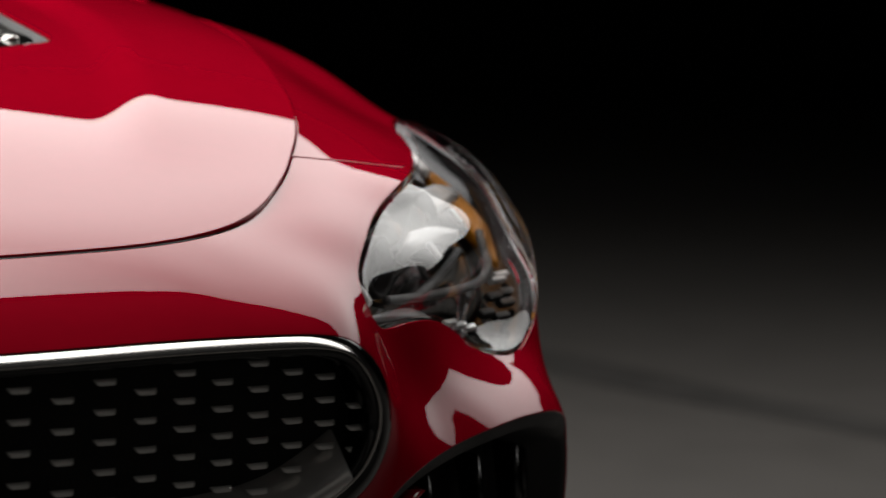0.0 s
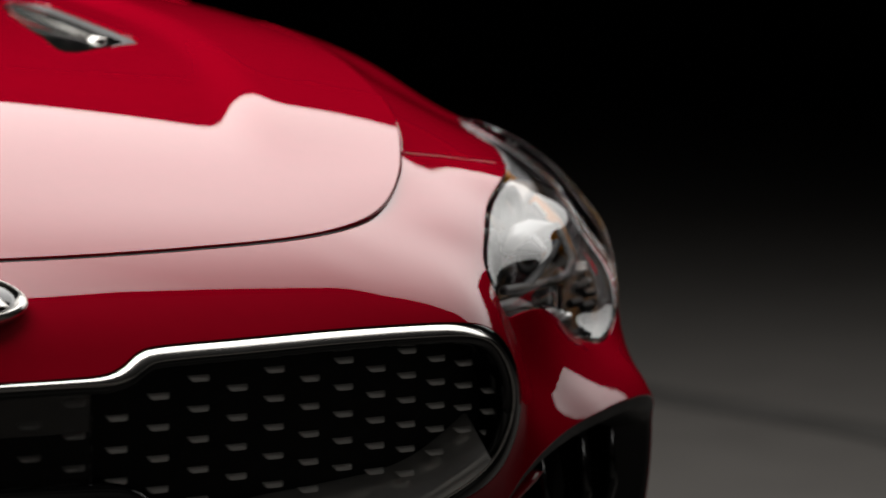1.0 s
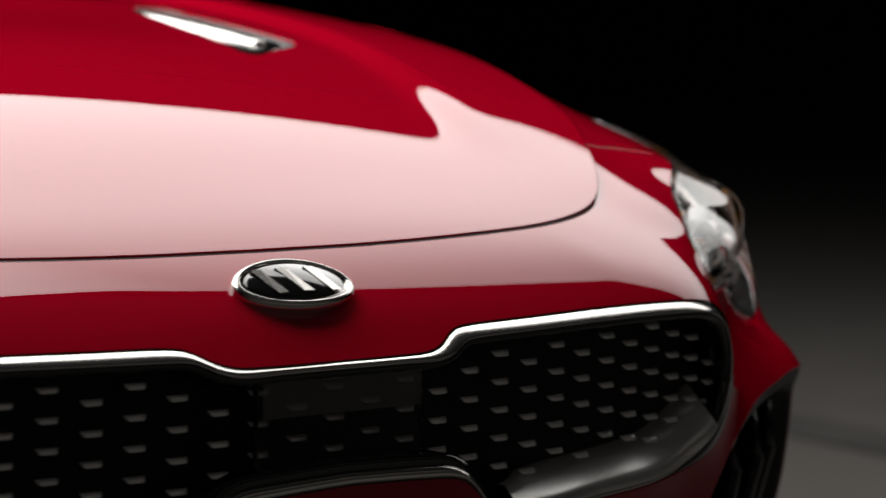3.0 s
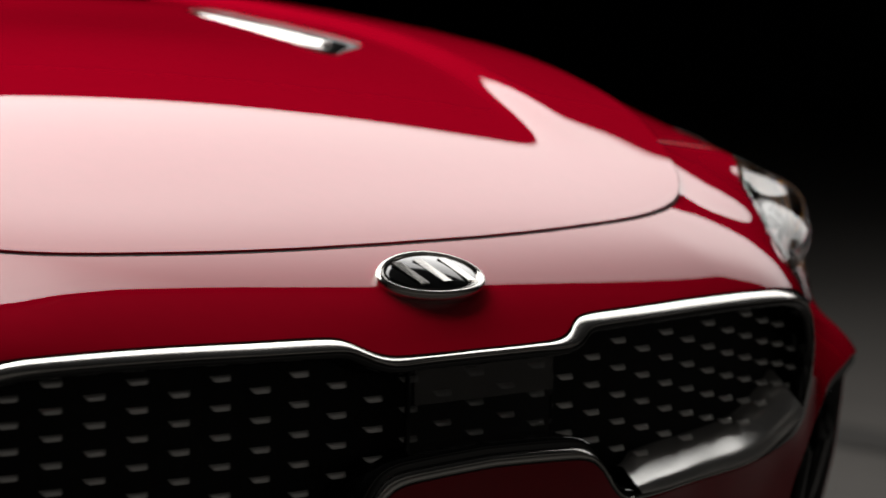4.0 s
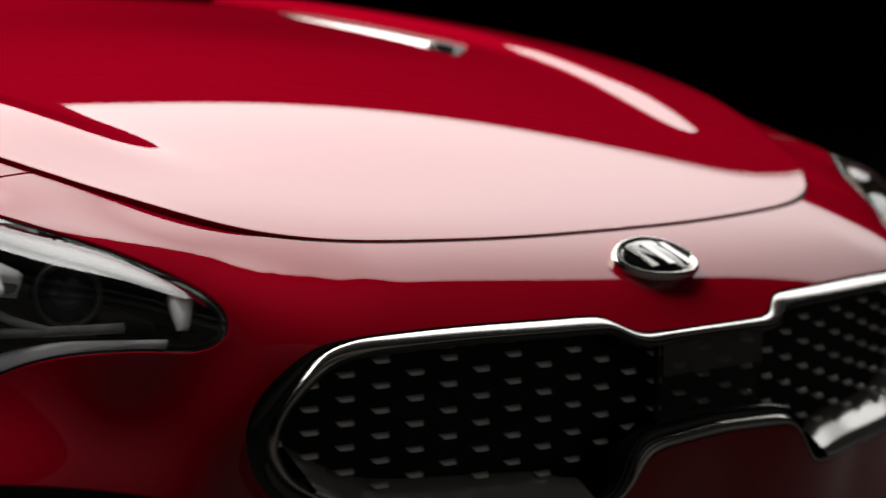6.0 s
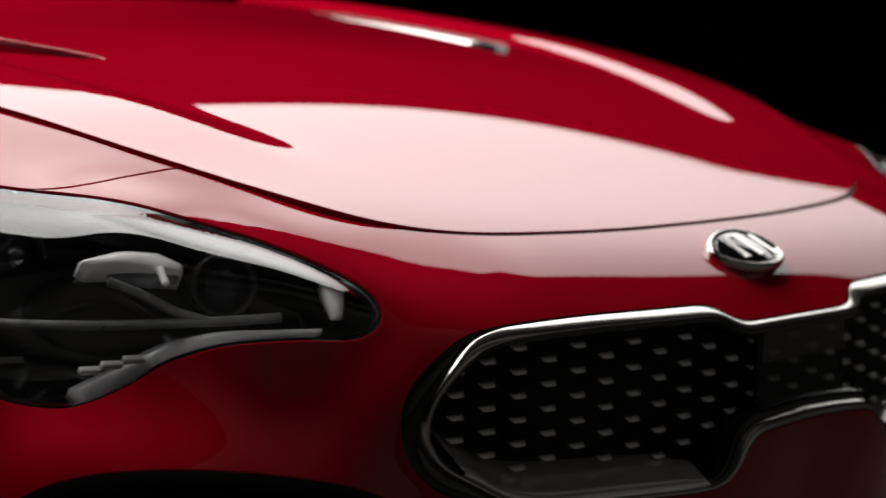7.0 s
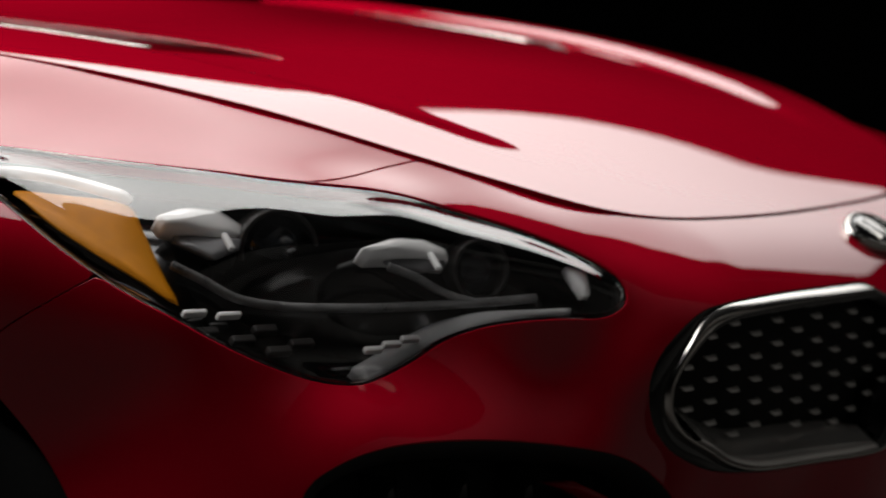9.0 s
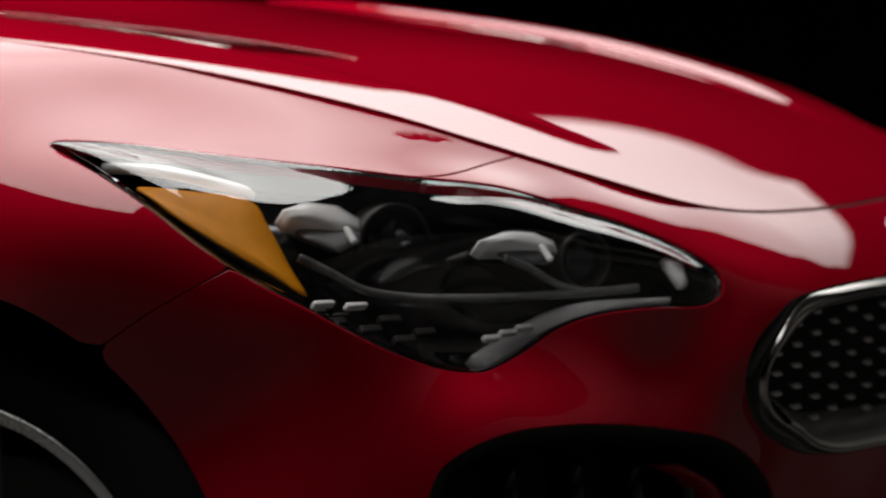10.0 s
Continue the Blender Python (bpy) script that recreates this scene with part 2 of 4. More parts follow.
SWELL_WING = [
    (0.710, 1, [-0.0061, -0.0022, -0.0001, 0.0034, 0.0000, 0.0317, -0.0014, -0.0042, -0.0014, -0.0006, -0.0001]),
    (0.760, 1, [-0.0039, -0.0006, 0.0022, 0.0029, 0.0000, 0.0000, 0.0114, -0.0004, -0.0022, -0.0019, -0.0015, -0.0001]),
    (0.810, 1, [0.0022, 0.0020, 0.0021, 0.0009, 0.0015, 0.0000, 0.0000, 0.0041, -0.0000, -0.0013, -0.0013, -0.0007, -0.0001, 0.0006]),
    (0.860, 2, [0.0009, -0.0003, -0.0011, -0.0005, 0.0013, 0.0043, 0.0000, 0.0016, -0.0003, -0.0008, -0.0007, -0.0004, -0.0001, 0.0006]),
]
SWELL_REAR = [
    (0.910, 2, [-0.0015, -0.0020, -0.0019, -0.0013, 0.0001, 0.0011, 0.0019, 0.0000, 0.0002, -0.0005, -0.0008, -0.0008, -0.0006, -0.0001, 0.0006]),
    (0.960, 3, [-0.0031, -0.0023, -0.0017, -0.0010, -0.0001, 0.0003, 0.0003, 0.0004, -0.0004, -0.0015, -0.0018, -0.0014, -0.0008, -0.0002]),
    (1.010, 4, [-0.0034, -0.0021, -0.0014, -0.0008, -0.0005, -0.0003, 0.0006, -0.0002, -0.0026, -0.0032, -0.0024]),
    (1.060, 5, [-0.0027, -0.0016, -0.0010, -0.0011, -0.0005, 0.0022, 0.0025]),
]

# a finer lattice on the nose, under the bonnet's front corners
SWELL_BAND = [
    (0.38, 4, [0.0010, -0.0052, 0.0017, 0.0014]),
    (0.42, 4, [0.0007, -0.0016, 0.0018, -0.0015]),
    (0.46, 4, [-0.0021, -0.0056, 0.0000, 0.0029]),
    (0.50, 4, [0.0035, 0.0002, -0.0067, 0.0006]),
    (0.54, 4, [0.0010, 0.0013, -0.0019, -0.0003]),
]


def lattice(columns, step, width):
    return [(u, -0.41 + step * (k + i), width, h) for u, k, hs in columns for i, h in enumerate(hs) if h]


SOFT = np.array(lattice(SWELL_CORNER + SWELL_WING + SWELL_REAR, 0.05, 0.048) + lattice(SWELL_BAND, 0.035, 0.032))
KNOTS, WEIGHTS = fit_body()


def swell(q):
    """The swellings at q, alike on both sides."""
    g = np.abs(q) * (1, 0) + q * (0, 1)
    return np.exp(-((g[:, None, :] - SOFT[None, :, :2]) ** 2).sum(-1) / (2 * SOFT[:, 2] ** 2)) @ SOFT[:, 3] * ease((g[:, 0] - 0.34) / 0.15)


def radius(q):
    return kern(q, KNOTS) @ WEIGHTS[:-6] + quadric(q) @ WEIGHTS[-6:]


def bonnet(q, lift=0.0):
    q = np.atleast_2d(np.asarray(q, float))
    d = ways(q)
    return CORE + (reach(d, radius(q)) + lift)[:, None] * d


def skin(q, lift=0.0):
    """The whole skin: the sheet between the lamps, the sections outside."""
    q = np.atleast_2d(np.asarray(q, float))
    d, r, soft = ways(q), radius(q), swell(q)
    p = CORE + (r + soft)[:, None] * d
    w = ease((0.54 - np.abs(p[:, 0])) / 0.20) * ease((p @ ALONG - 0.262) / 0.03)
    on = w > 0
    if on.any():
        r[on] += w[on] * np.clip(reach(d[on], r[on]) - r[on], -0.04, 0.04)
    return CORE + (r + soft + lift)[:, None] * d


from mathutils.geometry import delaunay_2d_cdt


# ---- mesh helpers ----
def part(name, bm, mat, parent, label="", smooth=True):
    me = bpy.data.meshes.new(name)
    bm.to_mesh(me)
    bm.free()
    return hang(name, me, mat, parent, label, smooth)


def hang(name, me, mat, parent, label="", smooth=True):
    me.materials.clear()
    me.materials.append(mat)
    for p in me.polygons:
        p.use_smooth = smooth
    ob = new(name, me)
    ob.parent = parent
    return tagged(ob, label)


def spline(knots, n, closed=False):
    """n points evenly along a smooth curve through the knots (Catmull-Rom)."""
    k = np.array(knots, float)
    m = len(k)
    out = []
    for i in range(m if closed else m - 1):
        if closed:
            a, b, c, d = k[(i - 1) % m], k[i], k[(i + 1) % m], k[(i + 2) % m]
        else:
            b, c = k[i], k[i + 1]
            a = k[i - 1] if i else 2 * b - c
            d = k[i + 2] if i + 2 < m else 2 * c - b
        for s in np.linspace(0, 1, 24, endpoint=False):
            out.append(0.5 * (2 * b + (c - a) * s + (2 * a - 5 * b + 4 * c - d) * s * s + (3 * b - a - 3 * c + d) * s ** 3))
    out.append(k[0] if closed else k[-1])
    out = np.array(out)
    ln = np.r_[0, np.cumsum(np.linalg.norm(np.diff(out, axis=0), axis=1))]
    at = np.linspace(0, ln[-1], n, endpoint=not closed)
    return np.stack([np.interp(at, ln, out[:, j]) for j in range(out.shape[1])], 1)


def inside(q, loop):
    x, y = q[:, 0], q[:, 1]
    hit = np.zeros(len(q), bool)
    for a, b in zip(loop, np.roll(loop, -1, 0)):
        c = (a[1] > y) != (b[1] > y)
        hit ^= c & (x < (b[0] - a[0]) * (y - a[1]) / (b[1] - a[1] + 1e-15) + a[0])
    return hit


def area(loop):
    return 0.5 * np.sum(loop[:, 0] * np.roll(loop[:, 1], -1) - np.roll(loop[:, 0], -1) * loop[:, 1])


def inset(loop, d):
    """The closed loop moved inwards by d (outwards if minus)."""
    t = np.roll(loop, -1, 0) - np.roll(loop, 1, 0)
    t /= np.linalg.norm(t, axis=1, keepdims=True) + 1e-12
    return loop + d * np.sign(area(loop)) * np.stack((-t[:, 1], t[:, 0]), 1)


def resample(loop, step):
    p = np.vstack((loop, loop[:1]))
    ln = np.r_[0, np.cumsum(np.linalg.norm(np.diff(p, axis=0), axis=1))]
    n = max(8, int(ln[-1] / step))
    at = np.linspace(0, ln[-1], n, endpoint=False)
    return np.stack([np.interp(at, ln, p[:, j]) for j in range(p.shape[1])], 1)


def skin_panel(name, loop, mat, parent, label="", holes=(), step=0.012, lift=0.0, depth=0.016, gap=0.0022, shape=None, more=None):
    """A body panel: the skin inside the loop, with rolled edges that turn inwards."""
    shape = shape or (lambda q: skin(q, lift))

    def face_normal(q, e=1.5e-3):
        a = shape(q + (e, 0)) - shape(q - (e, 0))
        b = shape(q + (0, e)) - shape(q - (0, e))
        n = np.cross(a, b)
        return n / np.linalg.norm(n, axis=1, keepdims=True)

    loops = [resample(inset(resample(loop, step * 0.6), gap), step * 0.6)]
    loops += [resample(inset(resample(h, step * 0.6), -gap), step * 0.6) for h in holes]
    lo, hi = loops[0].min(0), loops[0].max(0)
    gx, gy = np.meshgrid(np.arange(lo[0], hi[0], step), np.arange(lo[1], hi[1], step))
    gx[::2] += step / 2
    grid = np.stack((gx.ravel(), gy.ravel()), 1)
    if more is not None:
        grid = np.vstack((grid, more))
    keep = inside(grid, inset(loops[0], step * 0.45))
    for h in loops[1:]:
        keep &= ~inside(grid, inset(h, -step * 0.45))
    pts = [grid[keep]]
    edges, base = [], keep.sum()
    for lp in loops:
        n = len(lp)
        edges += [(base + i, base + (i + 1) % n) for i in range(n)]
        pts.append(lp)
        base += n
    pts = np.vstack(pts)
    vs, _, fs, *_ = delaunay_2d_cdt([Vector(p) for p in pts], edges, [], 1, 1e-7)
    q = np.array([(v.x, v.y) for v in vs])
    tri = np.array([f for f in fs if len(f) == 3])
    mid = q[tri].mean(1)
    ok = inside(mid, loops[0])
    for h in loops[1:]:
        ok &= ~inside(mid, h)
    tri = tri[ok]
    verts, norms = shape(q), face_normal(q)
    flip = 1 if (norms * ways(q)).sum() > 0 else -1
    norms *= flip
    faces = [tuple(t) if flip > 0 else tuple(t[::-1]) for t in tri]
    verts, norms = [verts], [norms]
    base = len(q)
    for j, lp in enumerate(loops):
        p, nn = shape(lp), face_normal(lp) * flip
        tg = np.roll(p, -1, 0) - np.roll(p, 1, 0)
        out = np.cross(tg, nn)
        out /= np.linalg.norm(out, axis=1, keepdims=True) + 1e-12
        c = shape(inset(lp, 0.004)) - p
        out *= -np.sign((out * c).sum(1))[:, None] * (1 if j == 0 else -1)
        rings = [(p, nn), (p + 0.0009 * out - 0.0004 * nn, nn + out), (p + 0.0013 * out - 0.0016 * nn, out), (p + 0.0013 * out - depth * nn, out)]
        n = len(lp)
        for r_, (pp, no) in enumerate(rings):
            verts.append(pp)
            norms.append(no / np.linalg.norm(no, axis=1, keepdims=True))
            if r_:
                a = base + (r_ - 1) * n
                for i in range(n):
                    k = (i + 1) % n
                    fc = (a + i, a + k, a + n + k, a + n + i)
                    faces.append(fc)
        base += n * len(rings)
    verts, norms = np.vstack(verts), np.vstack(norms)
    good = []
    first = np.array([fc[:3] for fc in faces])
    side = np.cross(verts[first[:, 1]] - verts[first[:, 0]], verts[first[:, 2]] - verts[first[:, 0]])
    back = (side * norms[first].sum(1)).sum(1) < 0
    for fc, turned in zip(faces, back):
        good.append(tuple(int(i) for i in (fc[::-1] if turned else fc)))
    me = bpy.data.meshes.new(name)
    me.from_pydata(verts.tolist(), [], good)
    for p in me.polygons:
        p.use_smooth = True
    me.normals_split_custom_set_from_vertices(norms.tolist())
    return hang(name, me, mat, parent, label)


def loft(rings, closed_ring=True, close_ends=False):
    """A mesh through rings of equal length."""
    bm = bmesh.new()
    rows = [[bm.verts.new(p) for p in r] for r in rings]
    n = len(rows[0])
    for a, b in zip(rows, rows[1:]):
        for i in range(n if closed_ring else n - 1):
            k = (i + 1) % n
            bm.faces.new((a[i], a[k], b[k], b[i]))
    if close_ends:
        bm.faces.new(rows[0])
        bm.faces.new(rows[-1])
    bmesh.ops.recalc_face_normals(bm, faces=bm.faces)
    return bm


def tube(path, radius, sides=8, flat=1.0, up=(0, 0, 1)):
    path = np.array(path, float)
    radius = np.broadcast_to(radius, len(path))
    rings = []
    for i, p in enumerate(path):
        t = path[min(i + 1, len(path) - 1)] - path[max(i - 1, 0)]
        t /= np.linalg.norm(t)
        a = np.cross(t, up)
        a /= np.linalg.norm(a) + 1e-9
        b = np.cross(a, t)
        rings.append([p + radius[i] * (math.cos(w) * a + flat * math.sin(w) * b) for w in np.linspace(0, 2 * math.pi, sides, endpoint=False)])
    return loft(rings, True, True)


def mirror(p):
    return np.array(p, float) * (-1, 1, 1)


def box(size, bevel=0.0, segments=2):
    bm = bmesh.new()
    bmesh.ops.create_cube(bm, size=1)
    bmesh.ops.scale(bm, vec=size, verts=bm.verts)
    if bevel:
        bmesh.ops.bevel(bm, geom=bm.edges[:], offset=bevel, segments=segments, affect="EDGES", profile=0.5)
    return bm


# ---- setting ----
MARK_PATH = [(3.30, 1.6), (3.36, 2.3), (3.42, 2.7), (3.40, 3.2), (3.35, 3.7), (3.30, 4.6)]
def slab(name, x0, x1, y0, y1, z0, z1, mat, label, category):
    bm = box((x1 - x0, y1 - y0, z1 - z0))
    bmesh.ops.translate(bm, vec=((x0 + x1) / 2, (y0 + y1) / 2, (z0 + z1) / 2), verts=bm.verts)
    ob = part(name, bm, mat, None, "", False)
    return tagged(ob, label, category, kind="structure")


slab("floor", -9, 22, -4.2, 26, -0.2, 0.0, FLOOR_MAT, "dark grey seamless studio floor", "floor")
# a curving strip slightly darker than the floor
bm = bmesh.new()
rows = [[bm.verts.new((x + d + 0.02 * math.sin(3.1 * y + 7 * d), y, 0.004)) for d in (-0.10, -0.05, 0.0, 0.06, 0.11)] for x, y in spline(MARK_PATH, 60)]
for a, b in zip(rows, rows[1:]):
    for i in range(4):
        bm.faces.new((a[i], b[i], b[i + 1], a[i + 1]))
tagged(part("floor_mark", bm, FLOOR_MARK, None), "faint dark band curving across the studio floor", "floor mark", kind="structure")
slab("wall_north", -9, 22, 26, 26.2, 0, 7, WALL_MAT, "black cloth studio wall", "wall")
# this unseen wall is kept pale to bounce softbox light onto the grille
slab("wall_south", -9, 22, -4.4, -4.2, 0, 7, GREY_WALL, "unseen pale grey wall that bounces light onto the car's front", "wall")
slab("wall_west", -9.2, -9, -4.2, 26, 0, 7, WALL_MAT, "black cloth studio wall", "wall")
slab("wall_east", 22, 22.2, -4.2, 26, 0, 7, WALL_MAT, "black cloth studio wall", "wall")
slab("ceiling", -9, 22, -4.2, 26, 7, 7.2, WALL_MAT, "black studio ceiling", "ceiling")

# ---- the car ----
car = tagged(new("car"), "glossy red sports saloon parked on a dark studio floor", "car")

half = spline(HOOD_EDGE, 120)
hood_line = np.vstack((half, mirror(half[::-1])[:-1]))
q_half = uv(half)
hood_loop = np.vstack((q_half, (q_half * (-1, 1))[::-1][:-1]))
VENT = [(0.353, 0.562, 0.894), (0.400, 0.588, 0.898), (0.440, 0.612, 0.902), (0.475, 0.640, 0.906), (0.483, 0.700, 0.915), (0.491, 0.780, 0.926), (0.502, 0.860, 0.936), (0.508, 0.920, 0.943), (0.490, 0.945, 0.945), (0.460, 0.930, 0.944), (0.432, 0.870, 0.937), (0.406, 0.790, 0.927), (0.385, 0.720, 0.918), (0.367, 0.640, 0.906)]
vent_loop = uv(spline(VENT, 110, True))
# finer points along the two creases
ridge = []
for y in np.arange(0.17, 1.2, 0.010):
    c, w = crease_at(y)
    ridge += [(s * (c + w * f), y, 0.74 + 0.25 * y) for f in np.linspace(-0.8, 0.8, 13) for s in (1, -1)]
ridge = np.array(ridge)
for _ in range(12):
    ridge[:, 2] -= sheet(ridge) * 1.05
hood = skin_panel("hood", hood_loop, PAINT, car, "glossy red bonnet", holes=(vent_loop, vent_loop * (-1, 1)), step=0.013, gap=0.0040, depth=0.022, shape=bonnet, more=uv(ridge))
q_front = q_half[half[:, 1] < 0.20]
seal = [np.vstack((r[::-1], r[1:] * (-1, 1, 1))) for r in (skin(q_front + (0, d), h) for d, h in ((0.003, -0.0045), (0.001, -0.0016), (-0.0014, -0.0016), (-0.004, -0.0065)))]
part("hood_seal", loft(seal, False), CAVITY, car, "black rubber seal under the bonnet gap")

# grille outline, front view
GRILLE = [(0, .656), (.06, .656), (.10, .657), (.12, .662), (.138, .671), (.16, .675), (.235, .677), (.33, .679), (.42, .679), (.467, .677), (.50, .671), (.526, .655), (.546, .632), (.555, .605), (.550, .573), (.526, .543), (.478, .522), (.41, .512), (.328, .508), (.212, .505), (.172, .508), (.152, .52), (.132, .541), (.112, .551), (.07, .554), (0, .556)]


def on_skin(xz):
    """The skin's points at these x and z, seen from the front."""
    xz = np.asarray(xz, float)
    p = np.stack((xz[:, 0], -0.06 + 0.32 * xz[:, 0] ** 2, xz[:, 1]), 1)
    for _ in range(12):
        p[:, 1] += 0.85 * (np.linalg.norm(p - CORE, axis=1) - np.linalg.norm(skin(uv(p)) - CORE, axis=1))
    return p


g_half = spline(GRILLE, 140)
g_xz = np.vstack((g_half, (g_half * (-1, 1))[::-1][1:-1]))
g_skin = on_skin(g_xz)
g_loop = uv(g_skin)

# lamp outline
LAMP = [(.860, .628, .818), (.848, .605, .822), (.825, .551, .820), (.796, .476, .811), (.75, .38, .799), (.716, .317, .791), (.657, .246, .777), (.606, .181, .757), (.574, .134, .738), (.553, .1, .721), (.546, .078, .708), (.545, .069, .693), (.550, .074, .677), (.566, .088, .668), (.602, .119, .668), (.650, .159, .664), (.686, .186, .653), (.714, .204, .636), (.746, .218, .624), (.772, .228, .620), (.805, .248, .626), (.837, .279, .642), (.858, .314, .660), (.876, .353, .683), (.890, .401, .708), (.895, .461, .741), (.886, .521, .772), (.874, .577, .797), (.866, .615, .812)]
lamp_loop = uv(spline(LAMP, 160, True))

# bumper
SEAM_TOP = [(.572, .276, .808), (.626, .283, .803), (.665, .29, .796), (.694, .3, .792), (.716, .317, .791)]
SEAM_SIDE = [(.892, .418, .717), (.911, .452, .697), (.921, .489, .675), (.925, .535, .643)]
AXLE = (0.72, 0.35)


def arch(a0, a1, n, r=0.338):
    return [(.93, AXLE[0] - r * math.cos(radians(a)), AXLE[1] + r * math.sin(radians(a))) for a in np.linspace(a0, a1, n)]


def cut(loop3, a, b):
    """The stretch of a closed 3D loop from the point nearest a to that nearest b."""
    i = np.linalg.norm(loop3 - a, axis=1).argmin()
    k = np.linalg.norm(loop3 - b, axis=1).argmin()
    return loop3[i:k + 1] if i <= k else np.vstack((loop3[i:], loop3[:k + 1]))


lamp3 = spline(LAMP, 240, True)
bump_half = np.vstack((
    cut(half, (0, .057, .747), (.572, .274, .809)),
    spline(SEAM_TOP, 14)[1:],
    cut(lamp3, np.array(SEAM_TOP[-1]), np.array(SEAM_SIDE[0])),
    spline(SEAM_SIDE, 12),
    np.array(arch(59, -12, 24))[1:],
    spline([(.90, .42, .235), (.84, .33, .20), (.68, .18, .19), (.5, .07, .19), (.25, .01, .19), (0, 0, .19)], 40)))
q = uv(bump_half)
bump_loop = np.vstack((q, (q * (-1, 1))[::-1][1:-1]))
INTAKE = [(.848, .235, .53), (.832, .212, .556), (.805, .180, .571), (.770, .140, .577), (.717, .105, .574), (.654, .072, .564), (.595, .040, .548), (.55, .024, .52), (.515, .016, .48), (.505, .018, .43), (.52, .035, .36), (.60, .085, .30), (.74, .16, .30), (.835, .25, .36), (.853, .252, .45)]
intake_loop = uv(spline(INTAKE, 110, True))
bumper = skin_panel("front_bumper", bump_loop, PAINT, car, "glossy red front bumper cover", holes=(g_loop, intake_loop, intake_loop * (-1, 1)), step=0.013, gap=0.0016)

# fenders
fen = np.vstack((
    cut(half, (.573, .278, .810), (.77, 1.28, .98)),
    spline([(.80, 1.29, .945), (.90, 1.30, .85), (.94, 1.30, .7), (.935, 1.30, .45), (.92, 1.30, .25)], 30),
    np.array([(.93, 1.10, .25)]), np.array(arch(196, 61, 50)),
    spline(SEAM_SIDE, 12)[::-1],
    cut(lamp3, np.array(SEAM_SIDE[0]), np.array(SEAM_TOP[-1])),
    spline(SEAM_TOP, 14)[::-1][1:-1]))
for s in (1, -1):
    skin_panel("fender", uv(fen) * (s, 1), PAINT, car, "glossy red front wing", step=0.013, gap=0.0016)

# dark inner shell that closes the gaps
shell = np.vstack((uv(spline([(0, 1.26, 1.0), (.4, 1.26, .99), (.74, 1.26, .96), (.78, .9, .91), (.80, .5, .8), (.80, .3, .7), (.80, .3, .5), (.80, .35, .25), (.5, .1, .22), (0, .02, .22)], 90)),))
shell = np.vstack((shell, (shell * (-1, 1))[::-1][1:-1]))
skin_panel("inner_shell", shell, CAVITY, car, "dark inner structure", step=0.04, lift=-0.085, depth=0.005, gap=0.0)


# plain bulkhead behind the bonnet
rows = [[(x * f, 1.27, 0.30 + (z - 0.30) * f) for x, z in [(.92, .25), (.935, .5), (.93, .75), (.88, .86), (.77, .94), (.4, .96), (0, .965), (-.4, .96), (-.77, .94), (-.88, .86), (-.93, .75), (-.935, .5), (-.92, .25)]] for f in (0.985, 0.6, 0.2)]
part("bulkhead", loft(rows, True, True), BLACK_MATT, car, "black bulkhead")

# ---- grille ----
grille = tagged(new("grille"), "wide black grille with silver inserts and a chrome surround")
grille.parent = car


# the bright frame: wide and upward facing along the top, a thin line set into a black bezel round the sides
half_n = len(g_xz)
on_top = np.array([ease((z - 0.648) / 0.020) if abs(x) < 0.50 else ease((z - 0.660) / 0.012) for x, z in g_xz])
on_side = np.array([ease((abs(x) - 0.42) / 0.08) for x, z in g_xz]) * (1 - on_top)
on_base = np.array([ease((0.150 - abs(x)) / 0.03) * (z < 0.60) for x, z in g_xz])


def even_out(v, n=8):
    """Smoothed along the closed outline."""
    k = np.hanning(2 * n + 1)
    return np.convolve(np.r_[v[-n:], v, v[:n]], k / k.sum(), "valid")


on_top, on_side, on_base = even_out(on_top), even_out(on_side), even_out(on_base, 4)


def ring_at(off, back):
    """The outline set in by off (one number a point) and back."""
    t = np.roll(g_xz, -1, 0) - np.roll(g_xz, 1, 0)
    t /= np.linalg.norm(t, axis=1, keepdims=True)
    o = g_xz + (off * np.sign(area(g_xz)))[:, None] * np.stack((-t[:, 1], t[:, 0]), 1)
    s = on_skin(o)
    s[:, 1] += back
    return s


seat = 0.0005 + 0.016 * on_side
wide = 0.0032 + 0.0058 * on_top + 0.0062 * on_base
lean = 0.0085 * (on_base - on_top)
flat = np.zeros(half_n)
part("outer_bezel", loft([ring_at(flat - 0.0015, 0.004), ring_at(flat + 0.0005, -0.0005), ring_at(seat * 0.6 + 0.0004, 0.0015), ring_at(seat + 0.0002, 0.005)]), BLACK_GLOSS, grille, "gloss black outer bezel")
part("chrome_surround", loft([ring_at(seat, 0.012), ring_at(seat, 0.001), ring_at(seat + 0.12 * wide, -0.0012 + 0.1 * lean), ring_at(seat + 0.85 * wide, -0.0008 + 0.9 * lean), ring_at(seat + wide, 0.001 + lean), ring_at(seat + wide + 0.0004, 0.012 + 0.5 * lean)]), CHROME, grille, "satin chrome grille surround")
part("inner_bezel", loft([ring_at(seat + wide + 0.0002, 0.003 + 0.9 * lean), ring_at(seat + wide + 0.004, 0.004 + 0.9 * lean), ring_at(seat + wide + 0.008, 0.012), ring_at(seat + wide + 0.011, 0.045)]), BLACK_GLOSS, grille, "gloss black inner bezel")


def plate_y(x):
    return -0.035 + 0.265 * x * x


